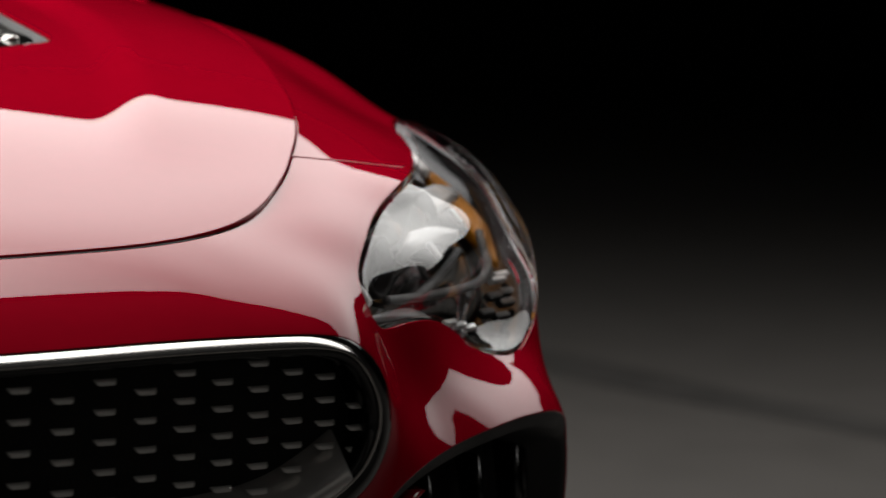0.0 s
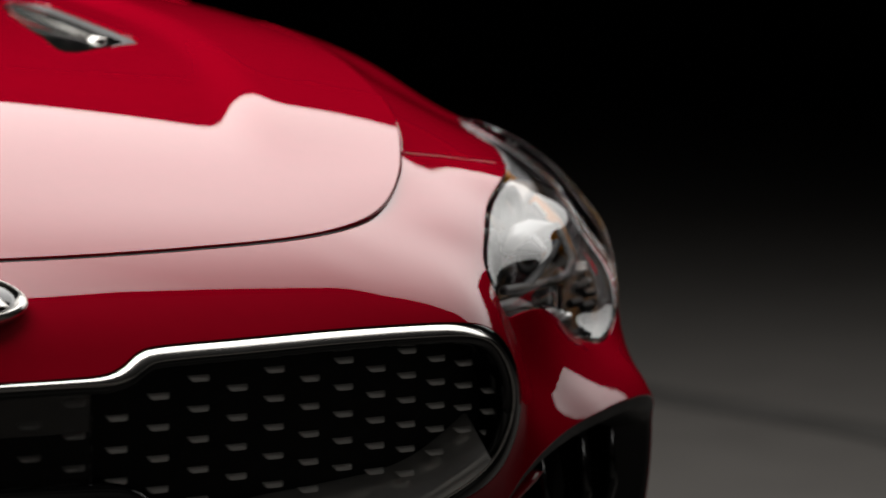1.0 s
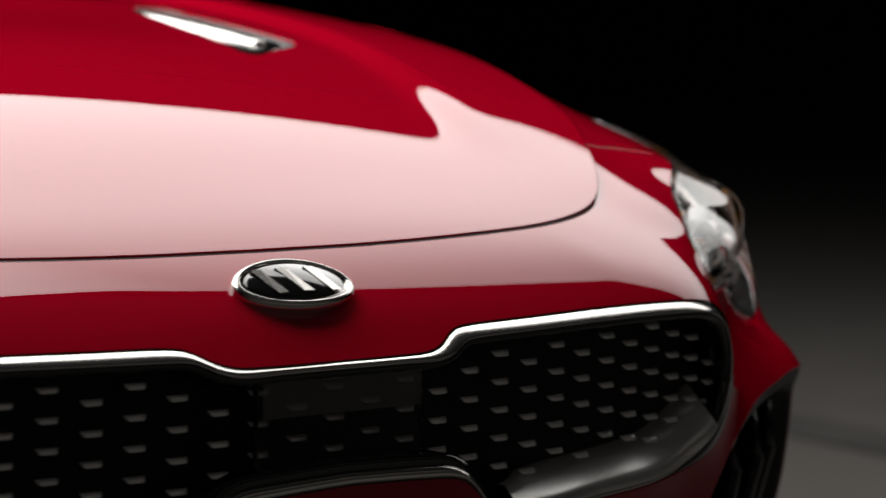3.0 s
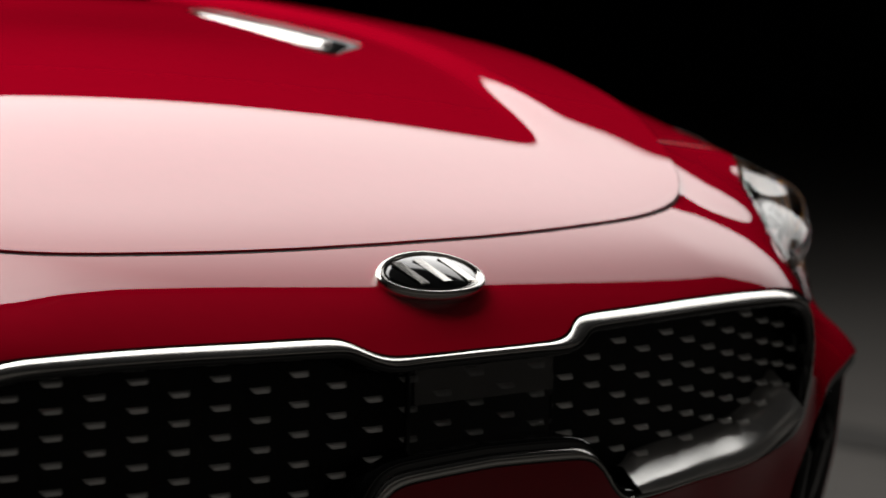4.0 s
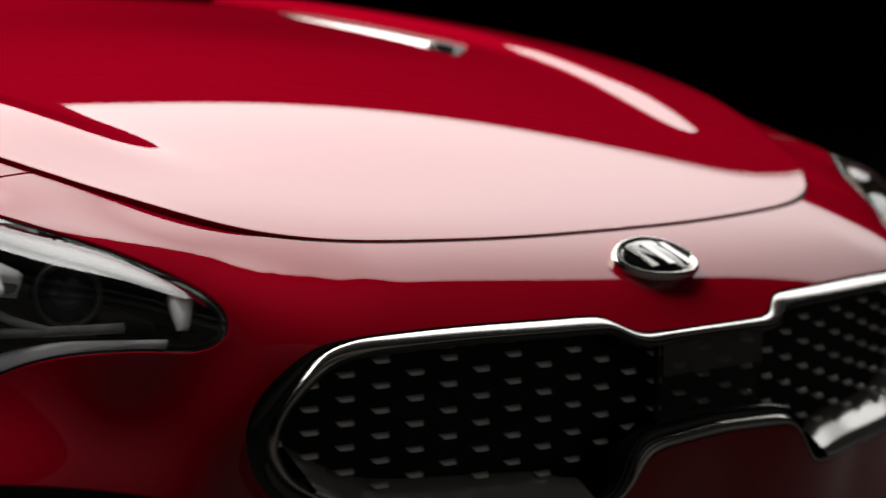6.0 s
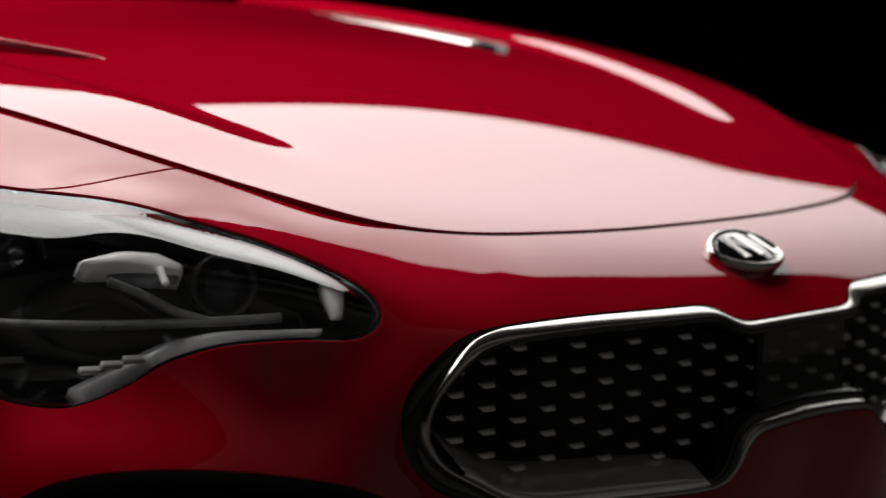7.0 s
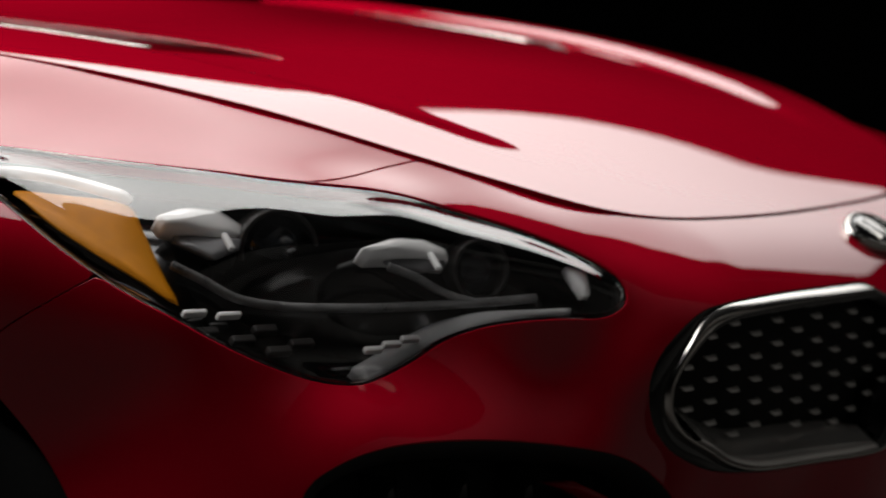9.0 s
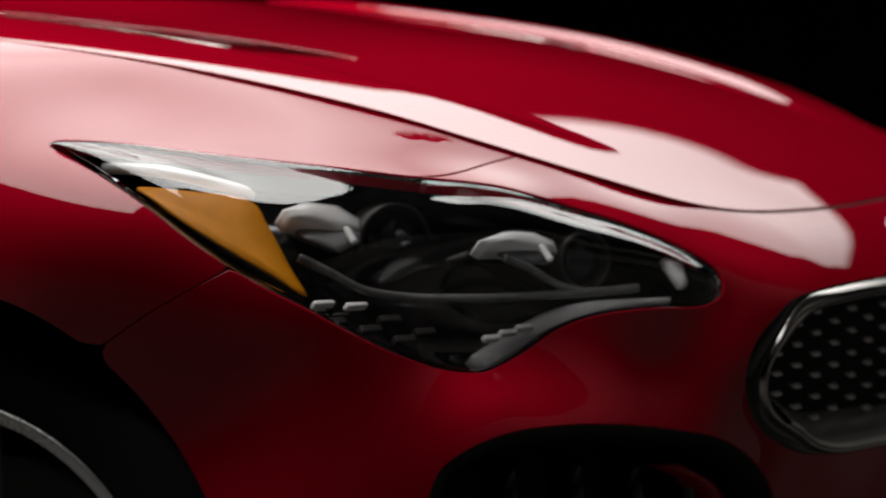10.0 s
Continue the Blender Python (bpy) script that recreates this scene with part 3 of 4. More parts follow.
# backing plate
o = inset(g_xz, 0.015)
gx, gz = np.meshgrid(np.linspace(-.56, .56, 81), np.linspace(.47, .69, 17))
grid = np.stack((gx.ravel(), gz.ravel()), 1)
bm = bmesh.new()
ok = inside(grid, inset(g_xz, 0.004)).reshape(gx.shape)
vv = [[bm.verts.new((gx[i, j], plate_y(gx[i, j]) + 0.022, gz[i, j])) for j in range(81)] for i in range(17)]
for i in range(16):
    for j in range(80):
        if ok[i, j] or ok[i + 1, j] or ok[i, j + 1] or ok[i + 1, j + 1]:
            bm.faces.new((vv[i][j], vv[i][j + 1], vv[i + 1][j + 1], vv[i + 1][j]))
bmesh.ops.delete(bm, geom=[v for v in bm.verts if not v.link_faces], context="VERTS")
part("backing_mesh", bm, CAVITY, grille, "black grille backing")


def insert_mesh():
    """A small blade with a broad straight top and rounded lower corners, its face bowed and leaning back."""
    outline = [(-.0098, .0016), (-.0090, -.0004), (-.0077, -.0019), (-.0056, -.0025), (-.002, -.0025), (.002, -.0025), (.0056, -.0025), (.0077, -.0019), (.0090, -.0004), (.0098, .0016)]
    bm = bmesh.new()
    rows = []
    for d, grow in ((0.0, 1.0), (0.0008, 1.03), (0.0035, 0.8)):
        top = [bm.verts.new((x * grow, 0.0042 + 0.74 * 0.0026 + 9 * x * x + d, 0.0026 * grow)) for x, z in outline]
        low = [bm.verts.new((x * grow, 0.0042 + 0.74 * z + 9 * x * x + d, z * grow)) for x, z in outline]
        rows.append((top, low))
    n = len(outline)
    (t0, l0), (t1, l1), (t2, l2) = rows
    for i in range(n - 1):
        bm.faces.new((l0[i], l0[i + 1], t0[i + 1], t0[i])).smooth = True
        for (ta, la), (tb, lb) in zip(rows, rows[1:]):
            bm.faces.new((ta[i], ta[i + 1], tb[i + 1], tb[i]))
            bm.faces.new((lb[i], lb[i + 1], la[i + 1], la[i]))
    for i in (0, n - 1):
        for (ta, la), (tb, lb) in zip(rows, rows[1:]):
            bm.faces.new((ta[i], tb[i], lb[i], la[i]))
    bmesh.ops.recalc_face_normals(bm, faces=bm.faces)
    me = bpy.data.meshes.new("insert")
    bm.to_mesh(me)
    bm.free()
    me.materials.append(SILVER)
    return me


blade = insert_mesh()
limit = inset(g_xz, 0.017)
for k in range(-14, 15):
    for n in range(6):
        x = 0.0381 * k * (1.0206 - 0.0297 * (k / 12) ** 2)
        z = (0.6467 if k % 2 else 0.6354) + 0.0488 * x * x - (0.0257 - 0.0255 * x * x) * n
        if inside(np.array([(x, z)]), limit)[0] and z > 0.536 + 0.05 * x * x:
            ob = new("insert", blade)
            ob.matrix_world = pose(x, -0.0400 + 0.2674 * x * x + 0.021 * x ** 4, z, -1.3 * n, 0, math.degrees(math.atan(0.30 * x)))
            ob.parent = grille

# sensor cover
def outline(w, h, y, r=0.006, n=6):
    """A rectangle with round corners, upright at y."""
    out = []
    for cx, cz, a0 in ((w - r, h - r, 0), (r - w, h - r, 90), (r - w, r - h, 180), (w - r, r - h, 270)):
        out += [(cx + r * math.cos(radians(a0 + 90 * i / n)), y, 0.600 + cz + r * math.sin(radians(a0 + 90 * i / n))) for i in range(n + 1)]
    return out


bm = bmesh.new()
bm.faces.new([bm.verts.new(p) for p in outline(0.0865, 0.0465, -0.0440)][::-1])
bm.normal_update()
if bm.faces[:][0].normal.y > 0:
    bmesh.ops.reverse_faces(bm, faces=bm.faces[:])
cover = part("sensor_cover", bm, PANEL_GLASS, grille, "smoked flat radar sensor cover", False)
cover.visible_shadow = False
part("cover_rim", loft([outline(0.0865, 0.0465, -0.0438), outline(0.0878, 0.0478, -0.0430), outline(0.0878, 0.0478, -0.0380)]), BLACK_GLOSS, grille, "black cover rim")
bm = box((0.168, 0.0012, 0.030), 0.0004)
bmesh.ops.translate(bm, vec=(0, -0.0462, 0.630), verts=bm.verts)
part("sensor_film", bm, FILM, grille, "grey film band on the sensor cover", False)

# bright lower ledges
for s in (1, -1):
    pick = [i for i in range(half_n) if g_xz[i][1] < 0.56 and 0.192 < s * g_xz[i][0] < 0.515]
    pick.sort(key=lambda i: abs(g_xz[i][0]))
    n_ = len(pick)
    tall = np.zeros(half_n)
    tall[pick] = 0.028 * np.array([0.75 + 0.25 * ease(j / 5) + 0.25 * j / n_ for j in range(n_)])
    foot = ring_at(seat + wide + 0.0025, 0.0)[pick]
    rows = [foot + np.outer(tall[pick], (0, 1.12 * f, f)) + (0, h - 0.003, 0) for f, h in ((-0.05, 0.012), (-0.05, 0.003), (0.0, 0.0), (0.33, 0.0), (0.66, 0.0005), (1.0, 0.001), (1.02, 0.010))]
    part("lower_ledge", loft(rows, False), LEDGE, grille, "satin silver lower ledge")

# ---- side intakes ----
for s in (1, -1):
    unit = new("side_intake")
    unit.parent = car
    tagged(unit, "black side air intake with upright fins")
    lp = intake_loop * (s, 1)
    rings = []
    for d, lift in ((-0.001, -0.001), (0.010, -0.010), (0.016, -0.10)):
        rings.append(skin(inset(lp, d), lift))
    part("surround", loft(rings), BLACK_MATT, unit, "black intake surround")
    skin_panel("back_wall", inset(lp, 0.0), CAVITY, unit, "dark intake cavity", step=0.03, lift=-0.10, depth=0.005)
    # upright fins and the body-coloured piece inside
    for x in (.56, .62, .68, .74, .80):
        p = skin(uv(np.array([(x, .06 + .65 * (x - .5), z) for z in (.30, .36, .42, .48, .535)])), -0.045) * (s, 1, 1)
        rows = [[q_ + (s * d, e, 0) for d, e in ((-.003, 0), (.003, 0), (.004, .035), (-.004, .035))] for q_ in p]
        part("fin", loft(rows, True, True), BLACK_GLOSS, unit)
    p = skin(uv(spline([(.56, .07, .32), (.545, .05, .42), (.565, .05, .49), (.62, .08, .525)], 16)), -0.03) * (s, 1, 1)
    rows = [[q_ + (s * d, e, 0) for d, e in ((-.010, .004), (-.004, -.002), (.008, .004), (.010, .03), (-.010, .03))] for q_ in p]
    part("inner_lip", loft(rows, True, True), PAINT, unit, "red inner lip")


# ---- overhead light bank ----
bm = bmesh.new()
low = [bm.verts.new((x, y, SOFTBOX_Z)) for x, y in SOFTBOX]
bm.faces.new(low[::-1])
bank = tagged(part("softbox", bm, SOFTBOX_CLOTH, None, "", False), "large white overhead softbox above the car", "light")
for (x0, y0), (x1, y1) in zip(SOFTBOX, SOFTBOX[1:] + SOFTBOX[:1]):
    length = math.hypot(x1 - x0, y1 - y0)
    bm = box((length + 0.1, 0.06, 0.16), 0.01)
    ob = part("frame_rail", bm, BLACK_MATT, bank, "black frame rail", False)
    ob.matrix_world = pose((x0 + x1) / 2, (y0 + y1) / 2, SOFTBOX_Z + 0.082, 0, 0, math.degrees(math.atan2(y1 - y0, x1 - x0)))
for x, y in SOFTBOX:
    bm = tube([(x, y, SOFTBOX_Z + 0.1), (x, y, 7.0)], 0.012, 8, up=(0, 1, 0))
    part("hanging_cable", bm, BLACK_MATT, bank, "black hanging cable")

# ---- bonnet vents ----
for s in (1, -1):
    vent = new("hood_vent")
    vent.parent = car
    tagged(vent, "black bonnet vent with a bright satin blade")
    lp = vent_loop * (s, 1)
    part("recess", loft([bonnet(inset(lp, d), h) for d, h in ((-0.002, -0.003), (0.002, -0.006), (0.004, -0.035))]), BLACK_MATT, vent, "black recess")
    # the floor falls away inwards
    skin_panel("recess_floor", lp, BLACK_GLOSS, vent, "gloss black sloping floor", step=0.02, depth=0.004, gap=0.001, shape=lambda q: bonnet(q, -0.022) + np.outer(0.15 * np.clip(np.abs(bonnet(q)[:, 0]) - 0.36 - 0.3 * (bonnet(q)[:, 1] - 0.57), 0, 0.10), (0, 0, 1)))
    blade_plan = [(.443, .668), (.450, .660), (.457, .668), (.466, .72), (.478, .82), (.489, .915), (.481, .94), (.467, .92), (.456, .82), (.448, .72)]
    bl = uv(spline([(s * x, y, 0.8975 + 0.158 * (y - 0.585) - 0.07 * (y - 0.585) ** 2) for x, y in blade_plan], 60, True))
    part("blade", loft([bonnet(inset(bl, d), h) for d, h in ((0.0, -0.032), (0.0, -0.006), (0.0008, -0.0036), (0.0020, -0.0026), (0.0036, -0.0022))], True, True), CHROME, vent, "bright satin blade")
# ---- emblem ----
emblem = new("emblem")
emblem.parent = car
tagged(emblem, "oval black badge with silver bars and chrome rim")
e0 = skin(uv(np.array([(0, .02, .72)])))[0]
e_up = skin(uv(np.array([(0, .035, .733)])))[0] - skin(uv(np.array([(0, .0, .70)])))[0]
tilt = math.atan2(e_up[2], e_up[1])
e0 = np.array((0.0, 0.0189, 0.7200))


def on_badge(x, y, h):
    """A place on the badge: x across, y up its face, h off the bumper."""
    bend = -0.9 * x * x
    return (x, e0[1] + y * math.cos(tilt) - (h - 0.005 + bend) * math.sin(tilt), e0[2] + y * math.sin(tilt) + (h - 0.005 + bend) * math.cos(tilt))


def oval(a, b, h, n=64):
    return [on_badge(a * math.cos(w), b * math.sin(w), h) for w in np.linspace(0, 2 * math.pi, n, endpoint=False)]


EA, EB = 0.0618, 0.0318
part("rim", loft([oval(EA - .004, EB - .003, -0.020), oval(EA, EB, -0.004), oval(EA, EB, 0.0015), oval(EA - .0012, EB - .0012, 0.0034), oval(EA - .0038, EB - .0034, 0.0046), oval(EA - .0062, EB - .0056, 0.0040), oval(EA - .0066, EB - .006, 0.002)]), CHROME, emblem, "chrome rim")
part("plate", loft([oval((EA - .006) * f, (EB - .0055) * f, 0.0030 + 0.0032 * (1 - f * f)) for f in (1.0, .85, .65, .45, .25, .06)], True, True), EMBLEM_BLACK, emblem, "domed black plate")
for x0, x1, w in ((-.034, -.021, .010), (-.009, .006, .010), (.021, .036, .010)):
    bm = bmesh.new()
    pts = [(x1 - w / 2 - .003, -.0165), (x1 + w / 2 - .003, -.0165), (x0 + w / 2, .0155), (x0 - w / 2, .0155)]
    hi = [bm.verts.new(on_badge(x, y, 0.0058 + 0.0006 * (1 - (x / EA) ** 2))) for x, y in pts]
    lo = [bm.verts.new(on_badge(x, y, 0.002)) for x, y in pts]
    bm.faces.new(hi)
    for i in range(4):
        j = (i + 1) % 4
        bm.faces.new((hi[i], hi[j], lo[j], lo[i]))
    bmesh.ops.recalc_face_normals(bm, faces=bm.faces)
    part("bar", bm, CHROME, emblem, "", False)


# ---- headlamps ----
def dome(centre, axis, radius, bulge, rings=7, n=28):
    """A round lens bulging along axis."""
    a = np.array(axis, float)
    a /= np.linalg.norm(a)
    u = np.cross(a, (0, 0, 1))
    u /= np.linalg.norm(u)
    v = np.cross(u, a)
    rows = [[np.array(centre) - 0.02 * a + radius * (math.cos(w) * u + math.sin(w) * v) for w in np.linspace(0, 2 * math.pi, n, endpoint=False)]]
    for f in np.linspace(1, 0.05, rings):
        rows.append([np.array(centre) + bulge * (1 - f * f) * a + f * radius * (math.cos(w) * u + math.sin(w) * v) for w in np.linspace(0, 2 * math.pi, n, endpoint=False)])
    return loft(rows, True, True)


def hoop(centre, axis, radius, thick, deep, n=36):
    a = np.array(axis, float)
    a /= np.linalg.norm(a)
    u = np.cross(a, (0, 0, 1))
    u /= np.linalg.norm(u)
    v = np.cross(u, a)

    def r(rad, h):
        return [np.array(centre) + h * a + rad * (math.cos(w) * u + math.sin(w) * v) for w in np.linspace(0, 2 * math.pi, n, endpoint=False)]
    return loft([r(radius + thick, -deep), r(radius + thick, 0), r(radius + thick * 0.5, 0.002), r(radius, 0), r(radius * 0.94, -deep)])


def block(corners, deep, axis, lean=0.0):
    """A soft solid from a front outline, extruded back along axis."""
    c = np.array(corners, float)
    a = np.array(axis, float)
    c = c - np.outer(lean * (c[:, 2] - c[:, 2].min()), a)
    m = c.mean(0)
    return loft([c - deep * a, c - 0.002 * a, m + (c - m) * 0.9 + 0.0015 * a, m + (c - m) * 0.5 + 0.004 * a], True, True)


# the lamp cover swells out from its upper to its lower edge
BULGE = np.array([
    [-0.075, -0.347, 1.128, 1.505, -1.398],
    [-0.350, 0.843, -11.501, 2.091, 2.583],
    [8.260, 3.085, 6.696, 5.093, -4.256],
    [-12.961, -12.973, 3.105, 2.691, -2.964],
    [1.990, 12.209, 0.738, -7.777, 4.399],
    [3.087, -1.704, -0.291, -4.698, 1.761],
])
LENS_TOP = uv(spline([LAMP[i] for i in range(0, 12)], 600))
LENS_LOW = uv(spline([LAMP[i % 29] for i in range(29, 10, -1)], 700))


def far_from(q, c):
    """A smooth distance of each q from the curve c."""
    return np.mean((((q[:, None, :] - c[None]) ** 2).sum(-1) + 3e-6) ** -2.0, 1) ** -0.25


def faced(points, normal, view, depth=0.0):
    """The points slid along view into one plane that faces normal."""
    p = np.array(points, float)
    k = -((p - p.mean(0)) @ normal) / (normal @ view) + depth
    return p + np.clip(k, -0.018, 0.045)[:, None] * view


def turned(place, normal, side):
    """A matrix at place with z along normal and x nearest to side."""
    z = Vector(normal).normalized()
    y = z.cross(Vector(side)).normalized()
    x = y.cross(z)
    return Matrix(((x.x, y.x, z.x, place[0]), (x.y, y.y, z.y, place[1]), (x.z, y.z, z.z, place[2]), (0, 0, 0, 1)))


def lens_skin(q, s):
    q = np.atleast_2d(np.asarray(q, float)) * (s, 1)
    a, b = far_from(q, LENS_TOP), far_from(q, LENS_LOW)
    f, w, u = a / (a + b), 1.8 * a * b / (a + b), (q[:, 0] - 0.62) / 0.3
    u = np.clip(u, -1, 1.6)
    out = sum(BULGE[i, j] * w * f ** i * u ** j for i in range(6) for j in range(5))
    out = 0.5 * (out + np.sqrt(out * out + 1e-6))
    return (skin(q) + out[:, None] * ways(q)) * (s, 1, 1)


def headlamp(s):
    lamp = new("headlamp")
    lamp.parent = car
    tagged(lamp, "slim swept headlamp with amber reflector and twin projectors")
    lp = lamp_loop * (s, 1)

    def m(p):
        return np.array(p, float) * (s, 1, 1)

    def many(l):
        return [m(p) for p in l]
    front = m((0.62, -0.78, 0.05))
    view = m((-0.85, 0.53, -0.08))
    lit = m((0.28, -0.62, 0.73))
    sweep = m((0.80, 0.55, -0.15))
    # tub
    part("housing", loft([skin(inset(lp, d), h) for d, h in ((0.0, -0.002), (0.003, -0.006), (0.005, -0.03), (0.012, -0.055))]), BLACK_GLOSS, lamp, "gloss black housing")
    skin_panel("back_wall", inset(lp, 0.004), BLACK_GLOSS, lamp, "", step=0.02, lift=-0.058, depth=0.004)
    # amber side reflector
    am = spline(many([(.846, .541, .784), (.834, .49, .781), (.815, .441, .774), (.824, .415, .75), (.838, .385, .715), (.849, .362, .690), (.860, .392, .709), (.869, .424, .727), (.868, .479, .754), (.858, .52, .775)]), 60, True)
    part("amber_reflector", block(am, 0.012, m((0.75, -0.6, 0.1))), AMBER, lamp, "amber side reflector")
    # white strip over the amber
    part("upper_strip", tube(spline(many([(.838, .585, .801), (.824, .523, .797), (.811, .457, .783), (.806, .441, .776)]), 20), [0.004] + [0.006] * 18 + [0.004], 10), LAMP_CHROME, lamp, "bright upper strip")
    # reflector caps and projectors
    def mix(a, b, f):
        return np.array(a) * (1 - f) + np.array(b) * f
    big = [(.806, .411, .766), (.785, .401, .772), (.765, .373, .768), (.762, .342, .752), (.783, .338, .735), (.806, .350, .727), (.818, .378, .740)]
    small = [(.722, .250, .738), (.700, .230, .746), (.675, .209, .743), (.656, .193, .732), (.668, .191, .718), (.690, .203, .714), (.712, .226, .722)]
    for k in (big, small):
        rim_ = [mix(k[3], k[4], .45), mix(k[2], k[5], .50), mix(k[1], k[6], .52), mix(k[0], k[6], .5)]
        part("reflector_cap", block(faced(resample(np.array(many([k[0], mix(k[0], k[1], .8), mix(k[1], k[2], .2), k[2], mix(k[2], k[3], .9)] + rim_[:3] + [mix(k[0], k[6], .3)])), 0.003), lit, view), 0.02, lit), LAMP_CHROME, lamp, "bright metal reflector cap")
        part("reflector_face", block(resample(np.array(many([rim_[3], rim_[2], rim_[1], rim_[0], k[4], k[5], k[6]])), 0.003), 0.03, front, 0.5), LAMP_GREY, lamp, "dark satin reflector face")
        g = mix(mix(k[2], k[5], .62), mix(k[3], k[4], .6), .3)
        # the glint on the reflector face is built as a small white bar
        bm = box((0.006, 0.020, 0.006), 0.002)
        ob = part("glint_bar", bm, LAMP_CHROME, lamp, "bright upright bar standing in for a reflector glint", False)
        ob.matrix_world = turned(m(g) + 0.006 * front, lit, sweep)
    # white plate added in the inner tip in place of a glint
    tip = many([(.556, .098, .712), (.573, .112, .716), (.570, .110, .708), (.563, .102, .690), (.557, .096, .690)])
    part("tip_glint", block(faced(np.array(tip) - 0.010 * front, lit, view), 0.008, lit), LAMP_CHROME, lamp, "bright plate standing in for a glint in the inner tip")
    for c, r in (((.740, .325, .732), .034), ((.618, .182, .713), .024)):
        part("projector_ring", hoop(m(c), front, r, 0.005, 0.03), RING_GREY, lamp, "dark grey projector ring")
        part("projector_lens", dome(m(c) - 0.012 * front, front, r * 0.98, r * 0.45), PROJECTOR, lamp, "dark glass projector lens")
    # light guides
    part("light_guide", tube(spline(many([(.834, .379, .724), (.824, .353, .711), (.813, .323, .695), (.789, .291, .688), (.761, .258, .686), (.718, .219, .685), (.646, .168, .686), (.60, .135, .688)]), 240), [0.0046 if i % 2 else 0.0041 for i in range(240)], 10), DRL, lamp, "frosted daytime light guide")
    part("light_guide", tube(spline(many([(.722, .222, .722), (.703, .205, .712), (.676, .190, .696), (.650, .171, .686)]), 90), [0.0043 if i % 2 else 0.0038 for i in range(90)], 10), DRL, lamp, "frosted daytime light guide")
    part("shelf", loft([many([(.812, .335, .683), (.785, .303, .678), (.757, .270, .676), (.715, .231, .676), (.646, .178, .678), (.60, .142, .680)]), many([(.800, .35, .686), (.775, .318, .682), (.747, .285, .680), (.700, .25, .680), (.63, .20, .682), (.585, .16, .684)])], False), BLACK_GLOSS, lamp, "black inner shelf")
    # hooked lower trim
    path = spline(many([(.572, .112, .677), (.61, .144, .676), (.642, .166, .673), (.672, .189, .664), (.697, .208, .650), (.722, .224, .636), (.746, .234, .626)]), 40)
    rings = []
    for i, p in enumerate(path):
        w = 0.0025 + 0.0095 * ease(i / 32)
        t = path[min(i + 1, len(path) - 1)] - path[max(i - 1, 0)]
        up = np.cross(lit, t)
        up *= np.sign(up[2]) / np.linalg.norm(up)
        rings.append([p + up * w - lit * 0.002, p + up * w * 0.5, p - up * w * 0.5, p - up * w - lit * 0.002, p - up * w - lit * 0.014, p + up * w - lit * 0.014])
    part("hook_trim", loft(rings, True, True), LAMP_SATIN, lamp, "satin silver hooked trim")
    for x, y, z in ((.738, .232, .648), (.722, .222, .652), (.706, .212, .656)):
        bm = box((0.019, 0.0062, 0.006), 0.0014)
        ob = part("light_chip", bm, LAMP_CHROME, lamp, "bright faceted light chip", False)
        ob.matrix_world = turned((s * x, y - 0.004, z), lit, sweep)
    # dark lower fins
    for i, (x, y, z) in enumerate(((.842, .350, .683), (.825, .325, .681), (.842, .338, .667), (.826, .310, .660), (.806, .285, .650), (.806, .30, .668), (.784, .275, .655))):
        bm = box((0.024, 0.005 if i in (0, 1) else 0.008, 0.008), 0.0015)
        ob = part("lower_fin", bm, LAMP_CHROME if i in (0, 1) else RING_GREY, lamp, "bright fin" if i in (0, 1) else "dark fin", False)
        ob.matrix_world = turned((s * x, y, z), lit, sweep)
    lens = skin_panel("lens", inset(lp, 0.0032), LENS_GLASS, lamp, "clear lamp cover", step=0.0045, depth=0.004, gap=0.0008, shape=lambda q: lens_skin(q, s))
    lens.visible_shadow = False
    return lamp


for s in (1, -1):
    headlamp(s)

# ---- wheels ----
WHEEL_R = 0.335


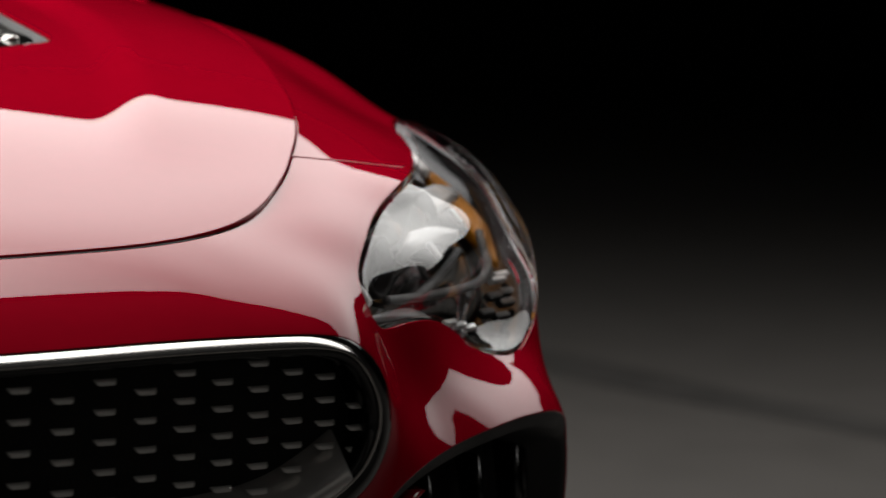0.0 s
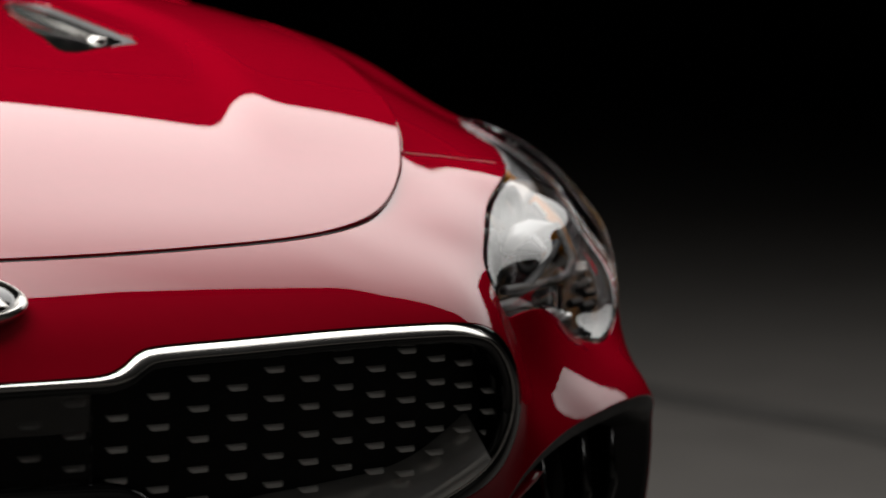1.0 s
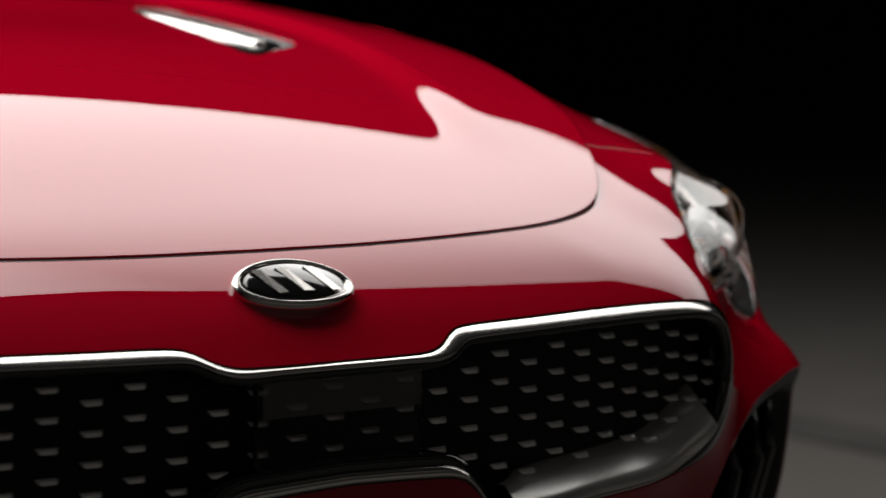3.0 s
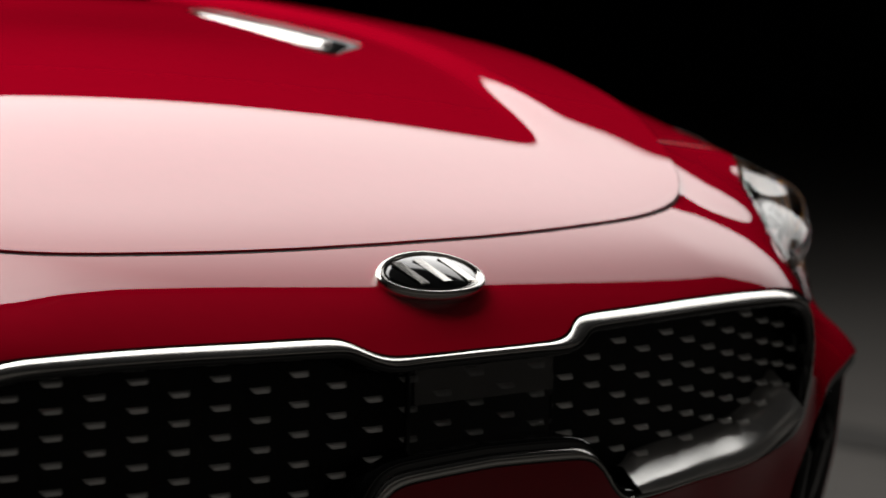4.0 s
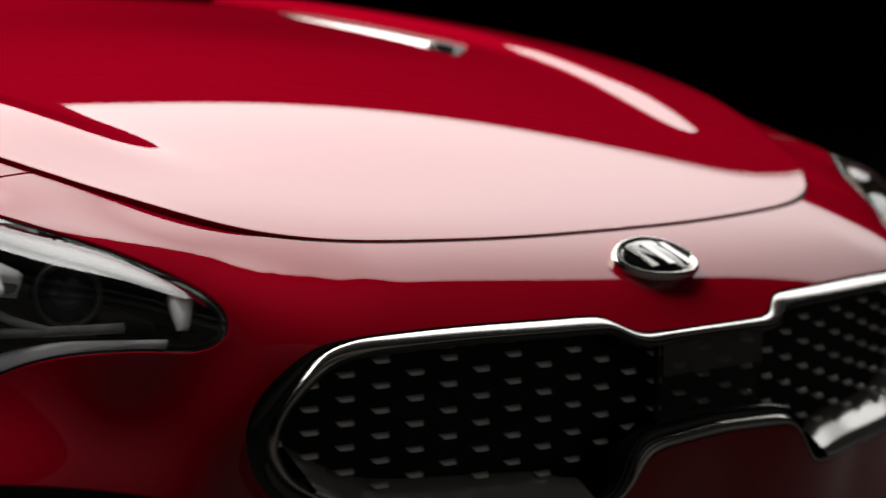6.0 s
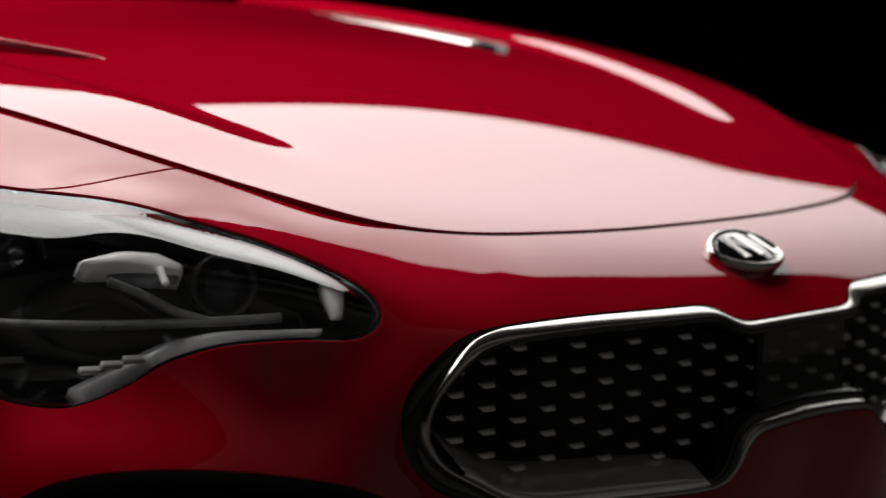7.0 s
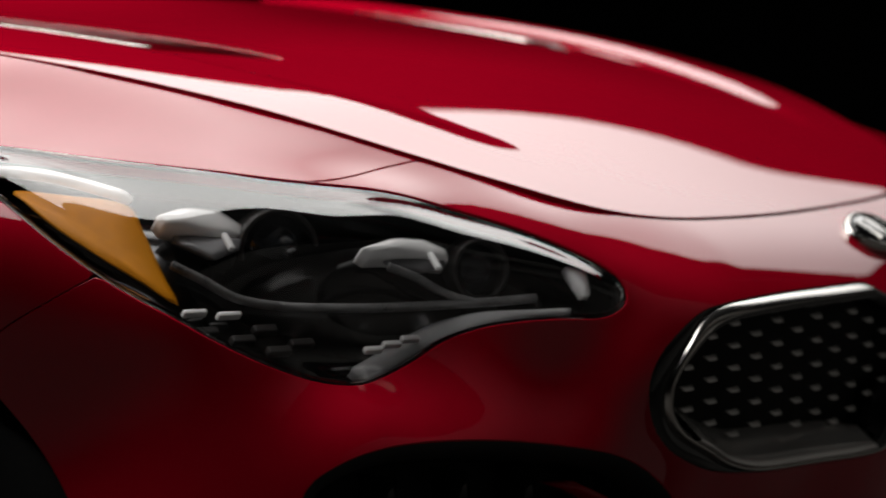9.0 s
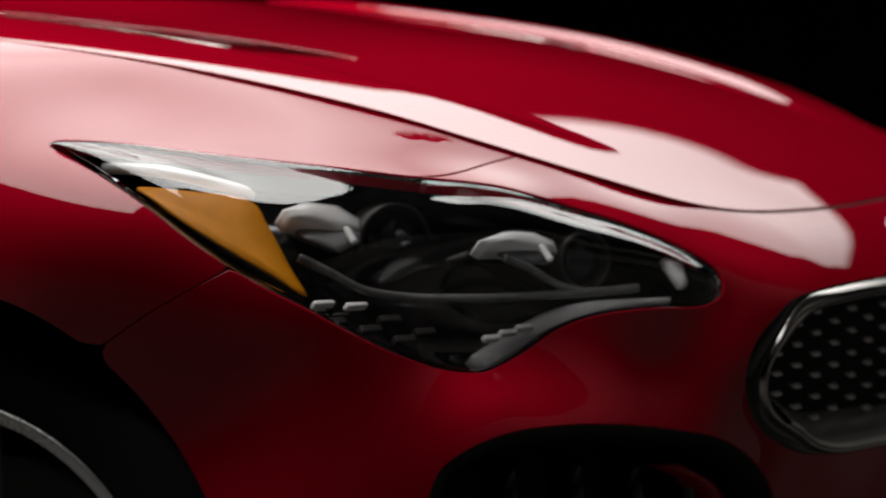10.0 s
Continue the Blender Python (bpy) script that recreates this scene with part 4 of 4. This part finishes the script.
def wheel(s):
    w = new("wheel")
    w.parent = car
    tagged(w, "alloy wheel with machined twin spokes and black tyre")
    cx = s * 0.79

    def turn(profile, n=72):
        rows = [[(cx + s * x, AXLE[0] + r * math.cos(a), WHEEL_R + r * math.sin(a)) for x, r in profile] for a in np.linspace(0, 2 * math.pi, n, endpoint=False)]
        return loft(rows + rows[:1], False)
    part("tyre", turn([(-.11, .235), (-.118, .27), (-.112, .315), (-.09, .331), (-.04, .335), (.04, .335), (.09, .331), (.110, .318), (.119, .29), (.116, .262), (.108, .247), (.102, .236)]), RUBBER, w, "black rubber tyre")
    part("rim_barrel", turn([(-.105, .238), (-.10, .225), (.06, .215), (.10, .232), (.106, .244), (.110, .246), (.111, .240), (.104, .230)]), ALLOY, w, "machined rim edge")
    part("hub", turn([(.06, .001), (.085, .02), (.085, .05), (.06, .06), (.02, .06)]), BLACK_GLOSS, w, "dark hub")
    for k in range(5):
        for d in (-1, 1):
            a = radians(72 * k + 18)
            rows = []
            for f in np.linspace(0, 1, 9):
                r = 0.05 + 0.185 * f
                ang = a + d * (0.30 - 0.17 * f)
                c = np.array((0, math.cos(ang), math.sin(ang)))
                t = np.array((0, -math.sin(ang), math.cos(ang)))
                x = cx + s * (0.085 + 0.012 * f)
                wd = 0.014 + 0.004 * f
                base = np.array((x, AXLE[0], WHEEL_R)) + c * r
                rows.append([base - t * wd, base - t * wd * 0.8 + (s * 0.006, 0, 0), base + t * wd * 0.8 + (s * 0.006, 0, 0), base + t * wd, base + (-s * 0.03, 0, 0)])
            part("spoke", loft(rows, True, True), ALLOY, w, "machined spoke")
    part("brake_disc", turn([(.0, .06), (.012, .07), (.012, .175), (-.012, .175), (-.012, .07)]), LAMP_GREY, w, "grey brake disc")
    return w


for s in (1, -1):
    wheel(s)
    rows = [[(s * x, AXLE[0] - 0.352 * math.cos(radians(a)), AXLE[1] + 0.352 * math.sin(radians(a))) for x in (.58, .70, .80, .86)] for a in np.linspace(-25, 200, 40)]
    part("arch_liner", loft(rows, False), BLACK_MATT, car, "black wheel arch liner")
    rows = [[(s * .60, AXLE[0] - r * math.cos(radians(a)), AXLE[1] + r * math.sin(radians(a))) for r in (.02, .2, .352)] for a in np.linspace(0, 360, 41)]
    part("arch_wall", loft(rows, False), BLACK_MATT, car, "black wheel arch wall")
